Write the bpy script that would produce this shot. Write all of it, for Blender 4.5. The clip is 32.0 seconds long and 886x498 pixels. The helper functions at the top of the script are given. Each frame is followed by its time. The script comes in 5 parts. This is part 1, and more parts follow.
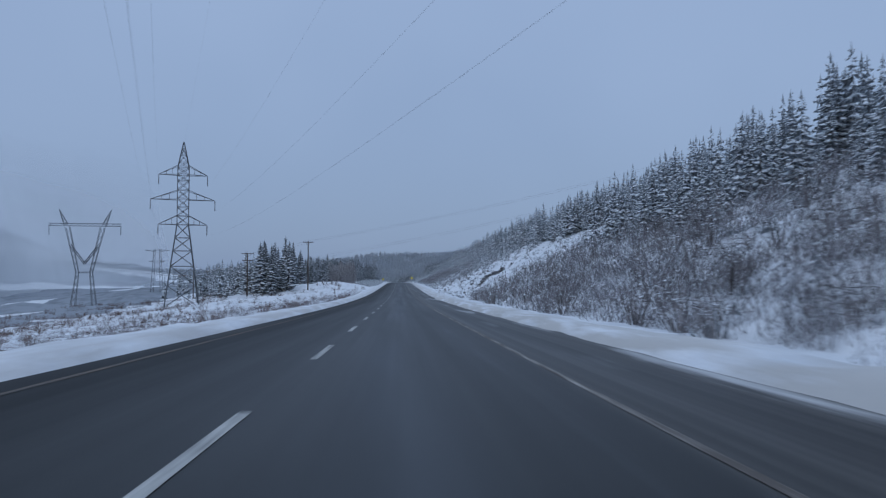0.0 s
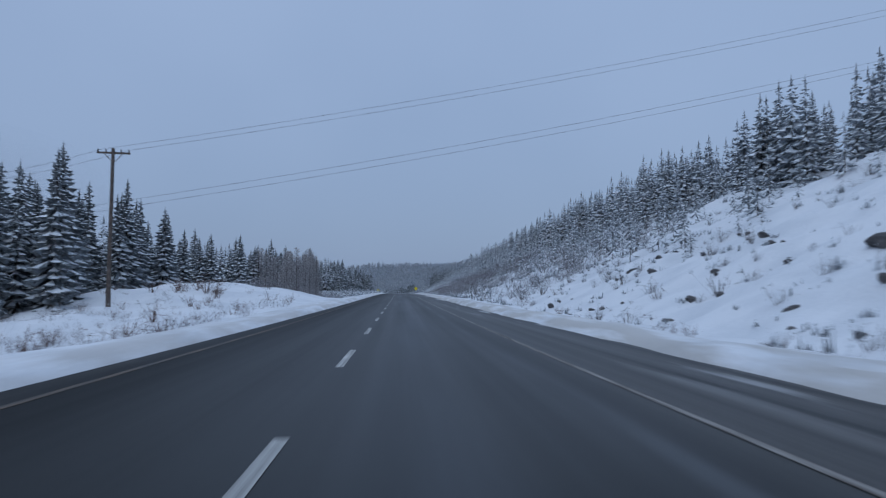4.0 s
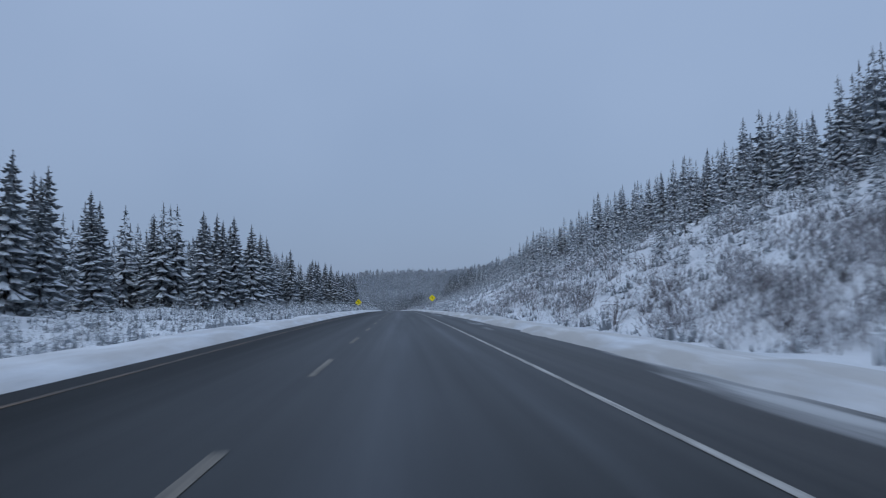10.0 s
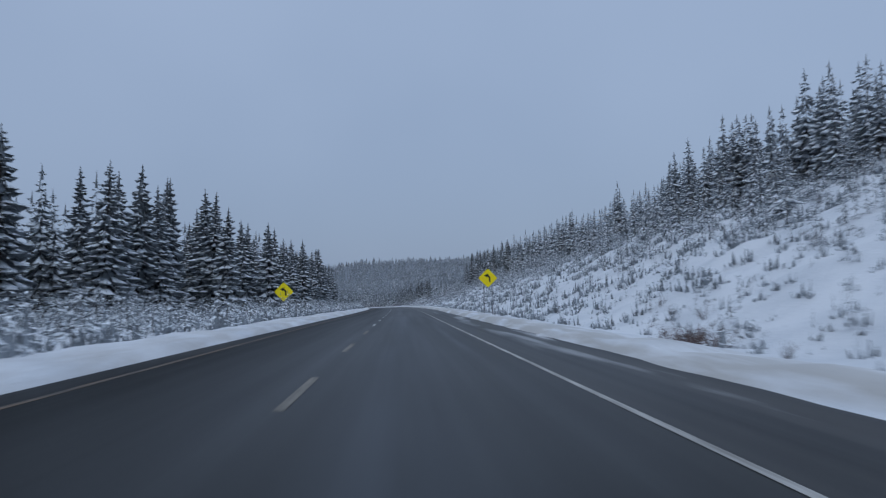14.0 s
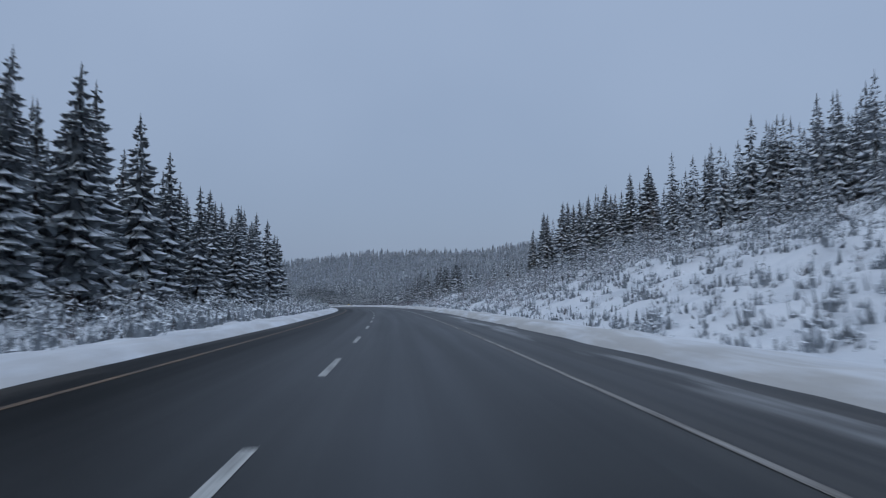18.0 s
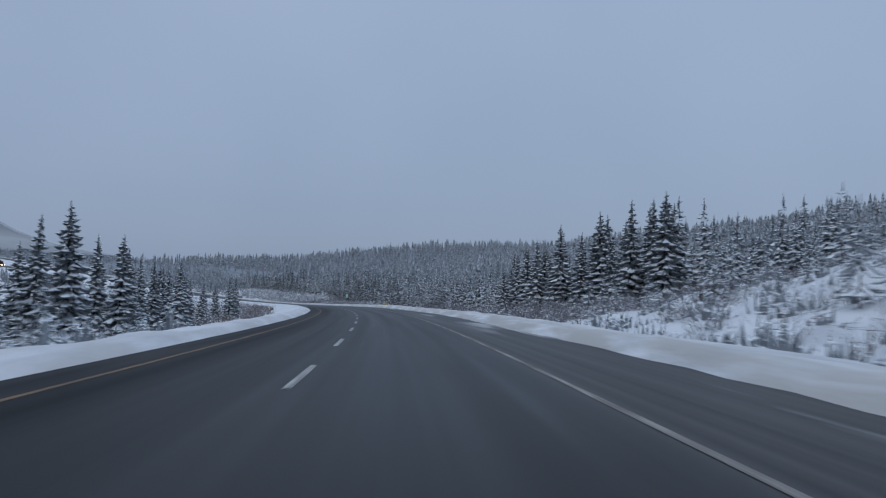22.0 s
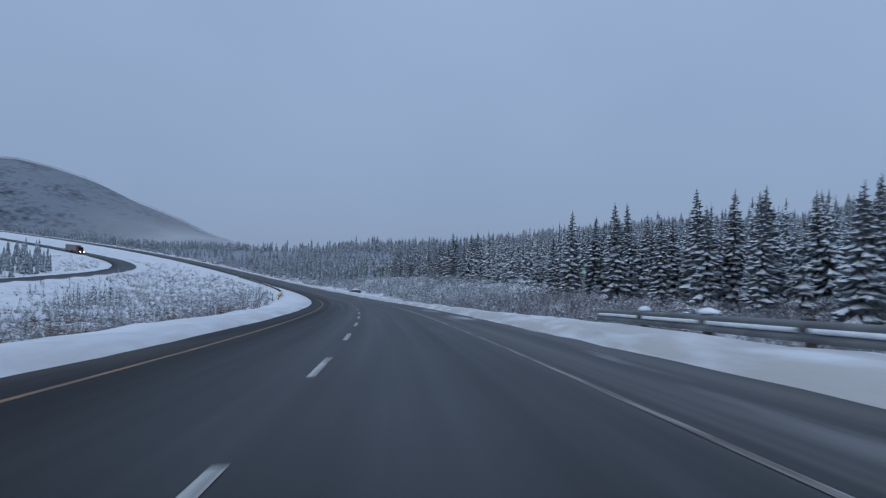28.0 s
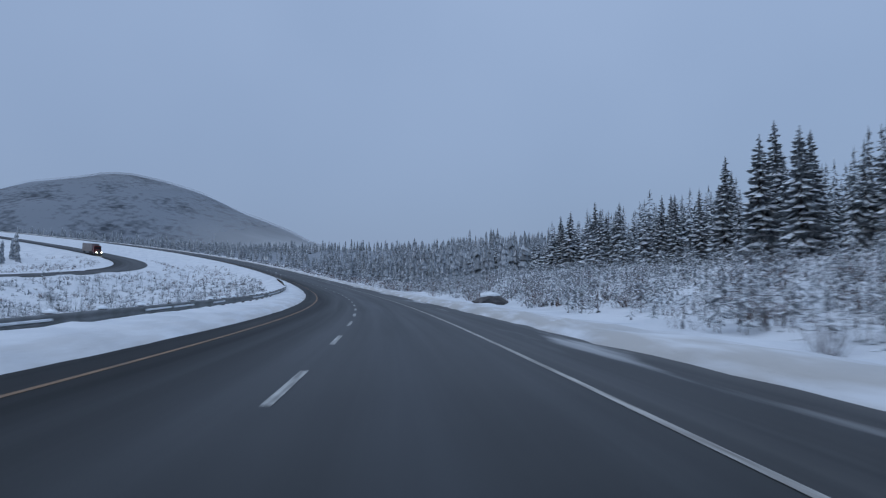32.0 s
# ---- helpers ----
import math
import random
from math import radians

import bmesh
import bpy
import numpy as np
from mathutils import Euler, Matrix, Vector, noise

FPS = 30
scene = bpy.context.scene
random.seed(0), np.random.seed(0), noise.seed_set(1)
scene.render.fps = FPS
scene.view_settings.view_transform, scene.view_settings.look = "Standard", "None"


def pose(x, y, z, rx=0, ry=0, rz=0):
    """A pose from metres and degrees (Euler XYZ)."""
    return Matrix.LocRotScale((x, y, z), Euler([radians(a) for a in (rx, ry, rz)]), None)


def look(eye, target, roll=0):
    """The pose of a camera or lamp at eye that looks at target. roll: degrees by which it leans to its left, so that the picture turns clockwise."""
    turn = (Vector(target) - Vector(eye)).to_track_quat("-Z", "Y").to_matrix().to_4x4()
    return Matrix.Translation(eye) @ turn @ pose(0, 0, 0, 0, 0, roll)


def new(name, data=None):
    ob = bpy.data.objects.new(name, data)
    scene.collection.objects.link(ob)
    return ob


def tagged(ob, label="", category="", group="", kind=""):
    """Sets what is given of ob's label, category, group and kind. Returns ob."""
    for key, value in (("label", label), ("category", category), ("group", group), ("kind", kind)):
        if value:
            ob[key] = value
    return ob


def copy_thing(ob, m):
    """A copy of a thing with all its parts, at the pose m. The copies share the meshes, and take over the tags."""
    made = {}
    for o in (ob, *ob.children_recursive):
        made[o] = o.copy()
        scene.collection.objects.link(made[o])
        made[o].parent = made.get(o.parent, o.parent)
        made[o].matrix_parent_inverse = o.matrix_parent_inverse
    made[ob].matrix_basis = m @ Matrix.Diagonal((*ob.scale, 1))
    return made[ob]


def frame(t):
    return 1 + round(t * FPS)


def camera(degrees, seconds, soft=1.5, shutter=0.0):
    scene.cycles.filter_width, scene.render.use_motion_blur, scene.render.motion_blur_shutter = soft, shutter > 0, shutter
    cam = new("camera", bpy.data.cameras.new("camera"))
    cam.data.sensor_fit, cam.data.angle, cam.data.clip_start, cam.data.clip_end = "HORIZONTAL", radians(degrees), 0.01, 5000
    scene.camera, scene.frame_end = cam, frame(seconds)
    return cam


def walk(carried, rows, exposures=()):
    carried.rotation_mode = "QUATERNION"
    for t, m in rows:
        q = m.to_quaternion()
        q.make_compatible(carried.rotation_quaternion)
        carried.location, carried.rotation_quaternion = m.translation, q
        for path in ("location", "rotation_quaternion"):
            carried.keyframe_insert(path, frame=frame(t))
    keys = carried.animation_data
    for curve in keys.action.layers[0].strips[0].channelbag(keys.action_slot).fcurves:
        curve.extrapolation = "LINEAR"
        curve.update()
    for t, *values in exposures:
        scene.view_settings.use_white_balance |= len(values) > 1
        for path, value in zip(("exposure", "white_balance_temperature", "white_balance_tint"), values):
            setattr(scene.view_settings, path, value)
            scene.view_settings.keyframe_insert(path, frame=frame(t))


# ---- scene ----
# ================= road line, camera and walk =================
def spline(xs, ys):
    """Natural cubic spline through the knots, straight beyond both ends."""
    xs, ys = np.array(xs, float), np.array(ys, float)
    n, h = len(xs), np.diff(np.array(xs, float))
    a, b = np.zeros((n, n)), np.zeros(n)
    a[0, 0] = a[-1, -1] = 1
    for i in range(1, n - 1):
        a[i, i - 1:i + 2] = h[i - 1], 2 * (h[i - 1] + h[i]), h[i]
        b[i] = 6 * ((ys[i + 1] - ys[i]) / h[i] - (ys[i] - ys[i - 1]) / h[i - 1])
    m = np.linalg.solve(a, b)

    def at(x):
        x = np.asarray(x, float)
        c = np.clip(x, xs[0], xs[-1])
        i = np.clip(np.searchsorted(xs, c, side="right") - 1, 0, n - 2)
        u, v = xs[i + 1] - c, c - xs[i]
        y = (m[i] * u ** 3 + m[i + 1] * v ** 3) / (6 * h[i]) + (ys[i] / h[i] - m[i] * h[i] / 6) * u + (ys[i + 1] / h[i] - m[i + 1] * h[i] / 6) * v
        k0 = (ys[1] - ys[0]) / h[0] - h[0] * m[1] / 6
        k1 = (ys[-1] - ys[-2]) / h[-1] + h[-1] * m[-2] / 6
        return y + np.where(x < xs[0], (x - xs[0]) * k0, 0) + np.where(x > xs[-1], (x - xs[-1]) * k1, 0)
    return at


# metres driven at t seconds: just under 30 m/s, a little more on the straight
driven_more = spline([0, 2, 3.5, 6, 9, 13, 17, 19, 21, 23, 25, 28, 30, 32],
                     [0, .2, .5, 1.3, 3.6, 6.6, 9.9, 11.8, 12.8, 13.5, 14.6, 15.8, 17.2, 18.2])


def driven(t):
    return 29.4 * np.asarray(t, float) + driven_more(t)


# the road: heading to the left in degrees, slope in degrees and lean, by metres along it
T_HEAD = [16.4, 17, 18, 19, 20, 21, 22, 23, 24, 25, 26, 27.5, 29, 30, 31, 32]
V_HEAD = [0, .2, .75, 1.55, 2.6, 3.95, 5.5, 7.3, 9.5, 12.0, 14.6, 17.8, 20.8, 22.8, 25.1, 27.1]
head_of = spline([-150, 0, 300, 440] + [float(driven(t)) for t in T_HEAD] + [1060, 1160, 1260, 1360, 1460, 1600, 1800],
                 [0, 0, 0, 0] + V_HEAD + [35, 42.5, 50.2, 57.5, 63.5, 68, 70])
T_SLOPE = [0, 1, 2, 3, 3.5, 5, 6, 8, 9, 10, 12, 13, 14.5, 16.5, 18, 20, 22, 24, 25.5, 27.5, 28.5, 29.5, 31, 32]
V_SLOPE = [.36, .45, .66, 1.0, 1.14, 1.58, 1.7, 1.75, 1.68, 1.6, 1.3, 1.18, 1.0, .95, .8, .7, .5, .37, .2, .05, .1, .3, .5, .85]
LEVEL = -1.0
slope_of = spline([-150] + [float(driven(t)) for t in T_SLOPE] + [1060, 1160, 1300, 1500, 1800],
                  [-.6] + V_SLOPE + [2.4, 4.2, 5.4, 5.6, 5.4])
T_LEAN = [16.5, 17, 18, 19, 20, 21, 22, 23, 24.5, 25.5, 27.5, 29, 30.5, 32]
V_LEAN = [0, -.3, -.7, -1.1, -1.4, -1.9, -2.1, -2.4, -2.6, -2.5, -1.7, -1.3, -.9, -.7]
lean_of = spline([-150, 0, 300] + [float(driven(t)) for t in T_LEAN] + [1060, 1800], [0, 0, 0] + V_LEAN + [-1, -1])

ROAD_S = np.arange(-150.0, 1800.5, 1.0)
_head = np.radians(head_of(ROAD_S))
_slope = np.radians(slope_of(ROAD_S) + LEVEL)
_zero = int(np.argmin(abs(ROAD_S)))


def summed(v):
    c = np.concatenate([[0], np.cumsum((v[1:] + v[:-1]) / 2)])
    return c - c[_zero]


ROAD_X, ROAD_Y, ROAD_Z = summed(-np.sin(_head)), summed(np.cos(_head)), summed(np.tan(_slope))
LEAN = np.tan(np.radians(lean_of(ROAD_S)))
CROWN = 0.012 * np.clip(1 + np.radians(lean_of(ROAD_S)) * 40, 0, 1)


def place(s, d):
    """World x, y of a point s metres along the lane line and d metres to its right."""
    s, d = np.asarray(s, float), np.asarray(d, float)
    h = np.radians(head_of(s))
    return np.interp(s, ROAD_S, ROAD_X) + d * np.cos(h), np.interp(s, ROAD_S, ROAD_Y) + d * np.sin(h)


def road_z(s, d):
    """Height of the paved surface."""
    d = np.clip(d, -9, 9)
    return np.interp(s, ROAD_S, ROAD_Z) - d * np.interp(s, ROAD_S, LEAN) - abs(d) * np.interp(s, ROAD_S, CROWN)


FOV = 60.0
EYE = 1.1
# where in its lane the car is (metres right of the lane line), and the camera's turn against the road
in_lane = spline([0, 1, 2, 3.5, 4.7, 6, 9, 13, 17, 19, 21, 23, 25, 28, 30, 32],
                 [1.4, 1.25, 1.05, .82, 1.03, 1.27, 1.32, 1.27, 1.06, 1.14, 1.28, 1.33, 1.31, 1.12, 1.44, 1.26])
aim_yaw = spline([0, 1, 2, 3, 3.5, 4.7, 6, 7, 9, 11, 13, 14, 17, 20, 25, 32],
                 [-3.24, -2.95, -2.65, -2.9, -3.1, -3.4, -3.4, -3.25, -3.12, -3.1, -3.1, -3.23, -3.25, -3.25, -3.25, -3.25])
aim_pitch = spline([0, 5, 7, 9, 14, 17, 20, 25, 28, 30, 32], [3.3, 3.45, 3.6, 3.8, 3.85, 3.88, 3.92, 3.9, 3.7, 3.55, 3.5])
aim_roll = spline([0, 5.5, 8, 10, 12, 14, 15.5, 17, 32], [0, 0, .3, .4, .2, .1, 0, 0, 0])

cam = camera(FOV, 32.0, soft=1.2, shutter=0.28)
rows = []
for i in range(65):
    t = i / 2
    s, o = float(driven(t)), float(in_lane(t))
    x, y = place(s, o)
    rows.append((t, pose(float(x), float(y), float(road_z(s, o)) + EYE,
                         90 + float(slope_of(s)) + LEVEL + float(aim_pitch(t)),
                         float(lean_of(s)) + float(aim_roll(t)),
                         float(head_of(s)) + float(aim_yaw(t)))))
walk(cam, rows, [(0, 0, 6150, 10), (7, 0, 6150, 10), (12, 0, 6480, 10), (17, 0, 6600, 10), (21, 0, 6800, 10), (23, 0, 6450, 10), (24.5, 0, 6220, 10), (32, 0, 6200, 10)])

# ================= sky and light =================
world = bpy.data.worlds.new("overcast_dusk")
scene.world = world
world.use_nodes = True
wn, wl = world.node_tree.nodes, world.node_tree.links
wn.clear()
w_out = wn.new("ShaderNodeOutputWorld")
w_bg = wn.new("ShaderNodeBackground")
w_sky = wn.new("ShaderNodeTexSky")
w_sky.sky_type = "NISHITA"
w_sky.sun_disc = False
w_sky.sun_elevation, w_sky.sun_rotation = radians(12), radians(200)
w_sky.air_density, w_sky.dust_density = 1.0, 2.0
w_co = wn.new("ShaderNodeTexCoord")
w_sep = wn.new("ShaderNodeSeparateXYZ")
w_ramp = wn.new("ShaderNodeValToRGB")
w_noise = wn.new("ShaderNodeTexNoise")
w_noise.inputs["Scale"].default_value = 2.2
w_noise.inputs["Detail"].default_value = 3
w_mul = wn.new("ShaderNodeMix")
w_mul.data_type, w_mul.blend_type = "RGBA", "MULTIPLY"
w_cloud = wn.new("ShaderNodeValToRGB")
w_scale = wn.new("ShaderNodeVectorMath")
w_scale.operation = "SCALE"
w_mix = wn.new("ShaderNodeMix")
w_mix.data_type, w_mix.blend_type = "RGBA", "MIX"
# an even layer of cloud, brighter overhead than at the horizon
for stop, col in zip((0, .06, .2, .45, 1), ((.235, .315, .47), (.26, .345, .51), (.30, .395, .575), (.345, .45, .645), (.56, .71, .97))):
    e = w_ramp.color_ramp.elements.new(stop) if 0 < stop < 1 else w_ramp.color_ramp.elements[0 if stop == 0 else -1]
    e.position, e.color = stop, (*col, 1)
w_cloud.color_ramp.elements[0].position, w_cloud.color_ramp.elements[0].color = .3, (.93, .94, .95, 1)
w_cloud.color_ramp.elements[1].position, w_cloud.color_ramp.elements[1].color = .7, (1.05, 1.04, 1.03, 1)
w_scale.inputs["Scale"].default_value = 0.1
w_mix.inputs["Factor"].default_value = 0.9
w_mul.inputs["Factor"].default_value = 1.0
wl.new(w_co.outputs["Generated"], w_sep.inputs[0])
wl.new(w_sep.outputs["Z"], w_ramp.inputs[0])
wl.new(w_co.outputs["Generated"], w_noise.inputs["Vector"])
wl.new(w_noise.outputs["Fac"], w_cloud.inputs[0])
wl.new(w_ramp.outputs[0], w_mul.inputs["A"])
wl.new(w_cloud.outputs[0], w_mul.inputs["B"])
wl.new(w_sky.outputs[0], w_scale.inputs[0])
wl.new(w_scale.outputs[0], w_mix.inputs["A"])
wl.new(w_mul.outputs["Result"], w_mix.inputs["B"])
wl.new(w_mix.outputs["Result"], w_bg.inputs["Color"])
wl.new(w_bg.outputs[0], w_out.inputs[0])
w_bg.inputs["Strength"].default_value = 1.0
sun = new("sun", bpy.data.lights.new("sun", "SUN"))
sun.data.energy, sun.data.angle, sun.data.color = 0.5, radians(60), (.85, .93, 1.0)
sun.matrix_world = look((0, 0, 200), (60, 90, 0))


# ================= materials =================
def material(name, base, rough=.7, dark=None, scale=4.0, fine=60.0, bump=.0, metal=0.0, dist=.02, spread=(.35, .65), island=0.0, spec=.3, grain=.35):
    m = bpy.data.materials.new(name)
    m.use_nodes = True
    n, l = m.node_tree.nodes, m.node_tree.links
    b = n["Principled BSDF"]
    b.inputs["Roughness"].default_value, b.inputs["Metallic"].default_value = rough, metal
    b.inputs["Specular IOR Level"].default_value = spec
    if dark is None:
        dark = tuple(c * .8 for c in base)
    geo = n.new("ShaderNodeNewGeometry")
    big, small = n.new("ShaderNodeTexNoise"), n.new("ShaderNodeTexNoise")
    big.inputs["Scale"].default_value, small.inputs["Scale"].default_value = scale, fine
    big.inputs["Detail"].default_value = 5
    small.inputs["Detail"].default_value = 3
    add = n.new("ShaderNodeMath")
    add.operation = "MULTIPLY_ADD"
    add.inputs[1].default_value = grain
    l.new(geo.outputs["Position"], big.inputs["Vector"])
    l.new(geo.outputs["Position"], small.inputs["Vector"])
    l.new(small.outputs["Fac"], add.inputs[0])
    l.new(big.outputs["Fac"], add.inputs[2])
    ramp = n.new("ShaderNodeValToRGB")
    ramp.color_ramp.elements[0].position, ramp.color_ramp.elements[0].color = spread[0] + .17, (*dark, 1)
    ramp.color_ramp.elements[1].position, ramp.color_ramp.elements[1].color = spread[1] + .17, (*base, 1)
    l.new(add.outputs[0], ramp.inputs[0])
    col = ramp.outputs[0]
    if island:
        hsv = n.new("ShaderNodeHueSaturation")
        mr = n.new("ShaderNodeMapRange")
        mr.inputs["To Min"].default_value, mr.inputs["To Max"].default_value = 1 - island, 1 + island
        l.new(geo.outputs["Random Per Island"], mr.inputs["Value"])
        l.new(mr.outputs[0], hsv.inputs["Value"])
        l.new(col, hsv.inputs["Color"])
        col = hsv.outputs[0]
    l.new(col, b.inputs["Base Color"])
    if bump:
        bp = n.new("ShaderNodeBump")
        bp.inputs["Strength"].default_value, bp.inputs["Distance"].default_value = bump, dist
        l.new(add.outputs[0], bp.inputs["Height"])
        l.new(bp.outputs[0], b.inputs["Normal"])
    return m


M_TREESNOW = material("tree_snow", (.76, .79, .82), .85, (.60, .64, .68), 2.0, 20, 0, island=.14)
# duller than tree_snow: distance haze is put into this snow's colour
M_HAZY_SNOW = material("hazy_tree_snow", (.52, .55, .59), .85, (.38, .41, .45), .08, 4, 0, island=.2)
# both needle colours are lightened for frost and for painted-in haze
M_FROST_HAZE = material("frosted_hazy_needles", (.33, .36, .39), .85, (.16, .178, .195), 1.5, 14, 0, island=.3)
M_NEEDLE = material("needles", (.235, .26, .28), .8, (.095, .11, .12), 3.0, 40, 0, island=.4)
M_BARK = material("bark", (.11, .09, .08), .9, (.045, .038, .036), 5, 50, .6)
M_TWIG = material("frosted_twigs", (.27, .262, .27), .9, (.09, .078, .078), 1.5, 30, 0, island=.45)
M_THICKET = material("grey_thicket", (.27, .262, .28), .9, (.13, .122, .13), .35, 30, 0, island=.35)
M_REDTWIG = material("reddish_twigs", (.17, .115, .10), .9, (.08, .055, .05), 2, 30, 0, island=.3)
M_GALV = material("galvanised_steel", (.17, .18, .19), .55, (.10, .105, .115), 2, 30, .1, metal=.5)
M_POLEWOOD = material("weathered_pole", (.13, .105, .09), .9, (.06, .05, .045), 6, 60, .5)
M_SIGN_YELLOW = material("sign_yellow", (1.0, .80, .01), .4, (.98, .76, .01), 3, 40, 0)
M_SIGN_BLACK = material("sign_black", (.02, .02, .02), .5)
M_SIGN_BACK = material("sign_back", (.10, .105, .11), .6, (.07, .075, .08), 2, 30, metal=.2)
M_ROCK = material("dark_rock", (.13, .125, .125), .9, (.045, .045, .05), 1.2, 12, 1, dist=.15)
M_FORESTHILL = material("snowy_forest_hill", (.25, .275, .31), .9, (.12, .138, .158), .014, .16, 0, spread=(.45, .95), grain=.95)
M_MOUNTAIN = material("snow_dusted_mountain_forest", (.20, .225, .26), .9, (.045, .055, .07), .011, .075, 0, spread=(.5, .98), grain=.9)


def lane_noise(n, l, sx, sy, scale=1.0, detail=4.0):
    """Noise drawn out along the road: sx per metre across, sy per metre along."""
    at, al, cb, ns = n.new("ShaderNodeAttribute"), n.new("ShaderNodeAttribute"), n.new("ShaderNodeCombineXYZ"), n.new("ShaderNodeTexNoise")
    at.attribute_name, al.attribute_name = "across", "along"
    m1, m2 = n.new("ShaderNodeMath"), n.new("ShaderNodeMath")
    for m, src, k in ((m1, at, sx), (m2, al, sy)):
        m.operation = "MULTIPLY"
        m.inputs[1].default_value = k
        l.new(src.outputs["Fac"], m.inputs[0])
    l.new(m1.outputs[0], cb.inputs[0])
    l.new(m2.outputs[0], cb.inputs[1])
    ns.inputs["Scale"].default_value, ns.inputs["Detail"].default_value = scale, detail
    l.new(cb.outputs[0], ns.inputs["Vector"])
    return ns.outputs["Fac"], at.outputs["Fac"]


def mapped(n, l, src, a, b, c=0.0, d=1.0):
    m = n.new("ShaderNodeMapRange")
    for i, v in enumerate((a, b, c, d)):
        m.inputs[i + 1].default_value = v
    l.new(src, m.inputs[0])
    return m.outputs[0]


def times(n, l, a, b):
    m = n.new("ShaderNodeMath")
    m.operation = "MULTIPLY"
    l.new(a, m.inputs[0])
    l.new(b, m.inputs[1])
    return m.outputs[0]


def blend(n, l, fac, a, b):
    m = n.new("ShaderNodeMix")
    m.data_type = "RGBA"
    l.new(fac, m.inputs["Factor"])
    l.new(a, m.inputs["A"])
    if isinstance(b, tuple):
        m.inputs["B"].default_value = (*b, 1)
    else:
        l.new(b, m.inputs["B"])
    return m.outputs["Result"]


def asphalt():
    """Damp asphalt: dark, with drawn-out streaks of salt and painted sky sheen, glossier wheel tracks, and blown snow
    on the shoulders.
    """
    m = material("damp_asphalt", (.0135, .014, .0148), .5, (.0075, .0078, .0083), .25, 90, .2, dist=.005, spec=.13)
    n, l = m.node_tree.nodes, m.node_tree.links
    b = n["Principled BSDF"]
    col = b.inputs["Base Color"].links[0].from_socket
    streak, across = lane_noise(n, l, 1.5, .02)
    fine, _ = lane_noise(n, l, 9, .05)
    patch, _ = lane_noise(n, l, .9, .06, detail=6)
    salt_sheen = times(n, l, mapped(n, l, streak, .45, .72), mapped(n, l, fine, .3, .7, .3, 1))
    col = blend(n, l, mapped(n, l, across, -.6, -1.2, 0, .75), col, (.0066, .0063, .0061))
    al = n.new("ShaderNodeAttribute")
    al.attribute_name = "along"
    calm = mapped(n, l, al.outputs["Fac"], 430, 540, 1, .45)
    salt_sheen = times(n, l, salt_sheen, calm)
    # salt streaks, made stronger in colour to stand in for the road's sheen
    col = blend(n, l, mapped(n, l, salt_sheen, 0, 1, 0, .32), col, (.034, .036, .038))
    # sky sheen painted pale between the driving lane's wheel tracks, one thin line outside
    mid = times(n, l, times(n, l, mapped(n, l, across, .35, 1.05), mapped(n, l, across, 2.2, 1.5)), mapped(n, l, patch, .3, .62))
    mid = times(n, l, mid, calm)
    col = blend(n, l, mapped(n, l, mid, 0, 1, 0, .85), col, (.042, .047, .055))
    thin = times(n, l, times(n, l, mapped(n, l, across, 2.62, 2.78), mapped(n, l, across, 3.0, 2.86)), mapped(n, l, patch, .46, .6))
    col = blend(n, l, mapped(n, l, thin, 0, 1, 0, .6), col, (.06, .065, .072))
    # brown-grey dust beside the wheel tracks of the passing lane and on the shoulder
    worn = n.new("ShaderNodeAttribute")
    worn.attribute_name = "wear"
    trail, _ = lane_noise(n, l, 3.2, .015, detail=5)
    dust = times(n, l, times(n, l, mapped(n, l, trail, .36, .6), mapped(n, l, across, 3.1, 3.9)), mapped(n, l, worn.outputs["Fac"], 0, .8, .45, 1.1))
    col = blend(n, l, mapped(n, l, dust, 0, 1, 0, .62), col, (.075, .071, .067))
    drift = times(n, l, mapped(n, l, patch, .55, .66), mapped(n, l, across, 4.3, 5.6))
    col = blend(n, l, mapped(n, l, drift, 0, 1, 0, .75), col, (.55, .56, .57))
    left = times(n, l, mapped(n, l, patch, .5, .7), mapped(n, l, across, -2.6, -3.5))
    col = blend(n, l, mapped(n, l, left, 0, 1, 0, .5), col, (.075, .066, .058))
    l.new(col, b.inputs["Base Color"])
    l.new(mapped(n, l, streak, .3, .7, .39, .47), b.inputs["Roughness"])
    # the passing lane is less polished
    l.new(mapped(n, l, across, -2.4, .2, .02, .13), b.inputs["Specular IOR Level"])
    return m


M_ASPHALT = asphalt()


def paint(name, fresh, worn, at0, at1, attr="along"):
    """Road paint, worn through to the asphalt in drawn-out patches, more so where the attribute is near at0."""
    m = material(name, fresh, .6, tuple(c * .75 for c in fresh), 1.5, 30, .1)
    n, l = m.node_tree.nodes, m.node_tree.links
    b = n["Principled BSDF"]
    col = b.inputs["Base Color"].links[0].from_socket
    wear, _ = lane_noise(n, l, 14, .5, detail=6)
    al = n.new("ShaderNodeAttribute")
    al.attribute_name = attr
    gone = mapped(n, l, al.outputs["Fac"], at0, at1, .85, .28)
    lo = n.new("ShaderNodeMath")
    lo.operation = "ADD"
    l.new(mapped(n, l, wear, .3, .7, -.35, .35), lo.inputs[0])
    l.new(gone, lo.inputs[1])
    lo.use_clamp = True
    l.new(blend(n, l, lo.outputs[0], col, worn), b.inputs["Base Color"])
    return m


M_LINE = paint("lane_paint", (.50, .50, .48), (.03, .03, .031), -4000, -3000)
M_LINE_WORN = paint("worn_lane_paint", (.23, .205, .17), (.03, .029, .027), -4000, -3000)
M_EDGE = paint("edge_paint", (.52, .51, .48), (.075, .062, .052), 1, 0, "wear")
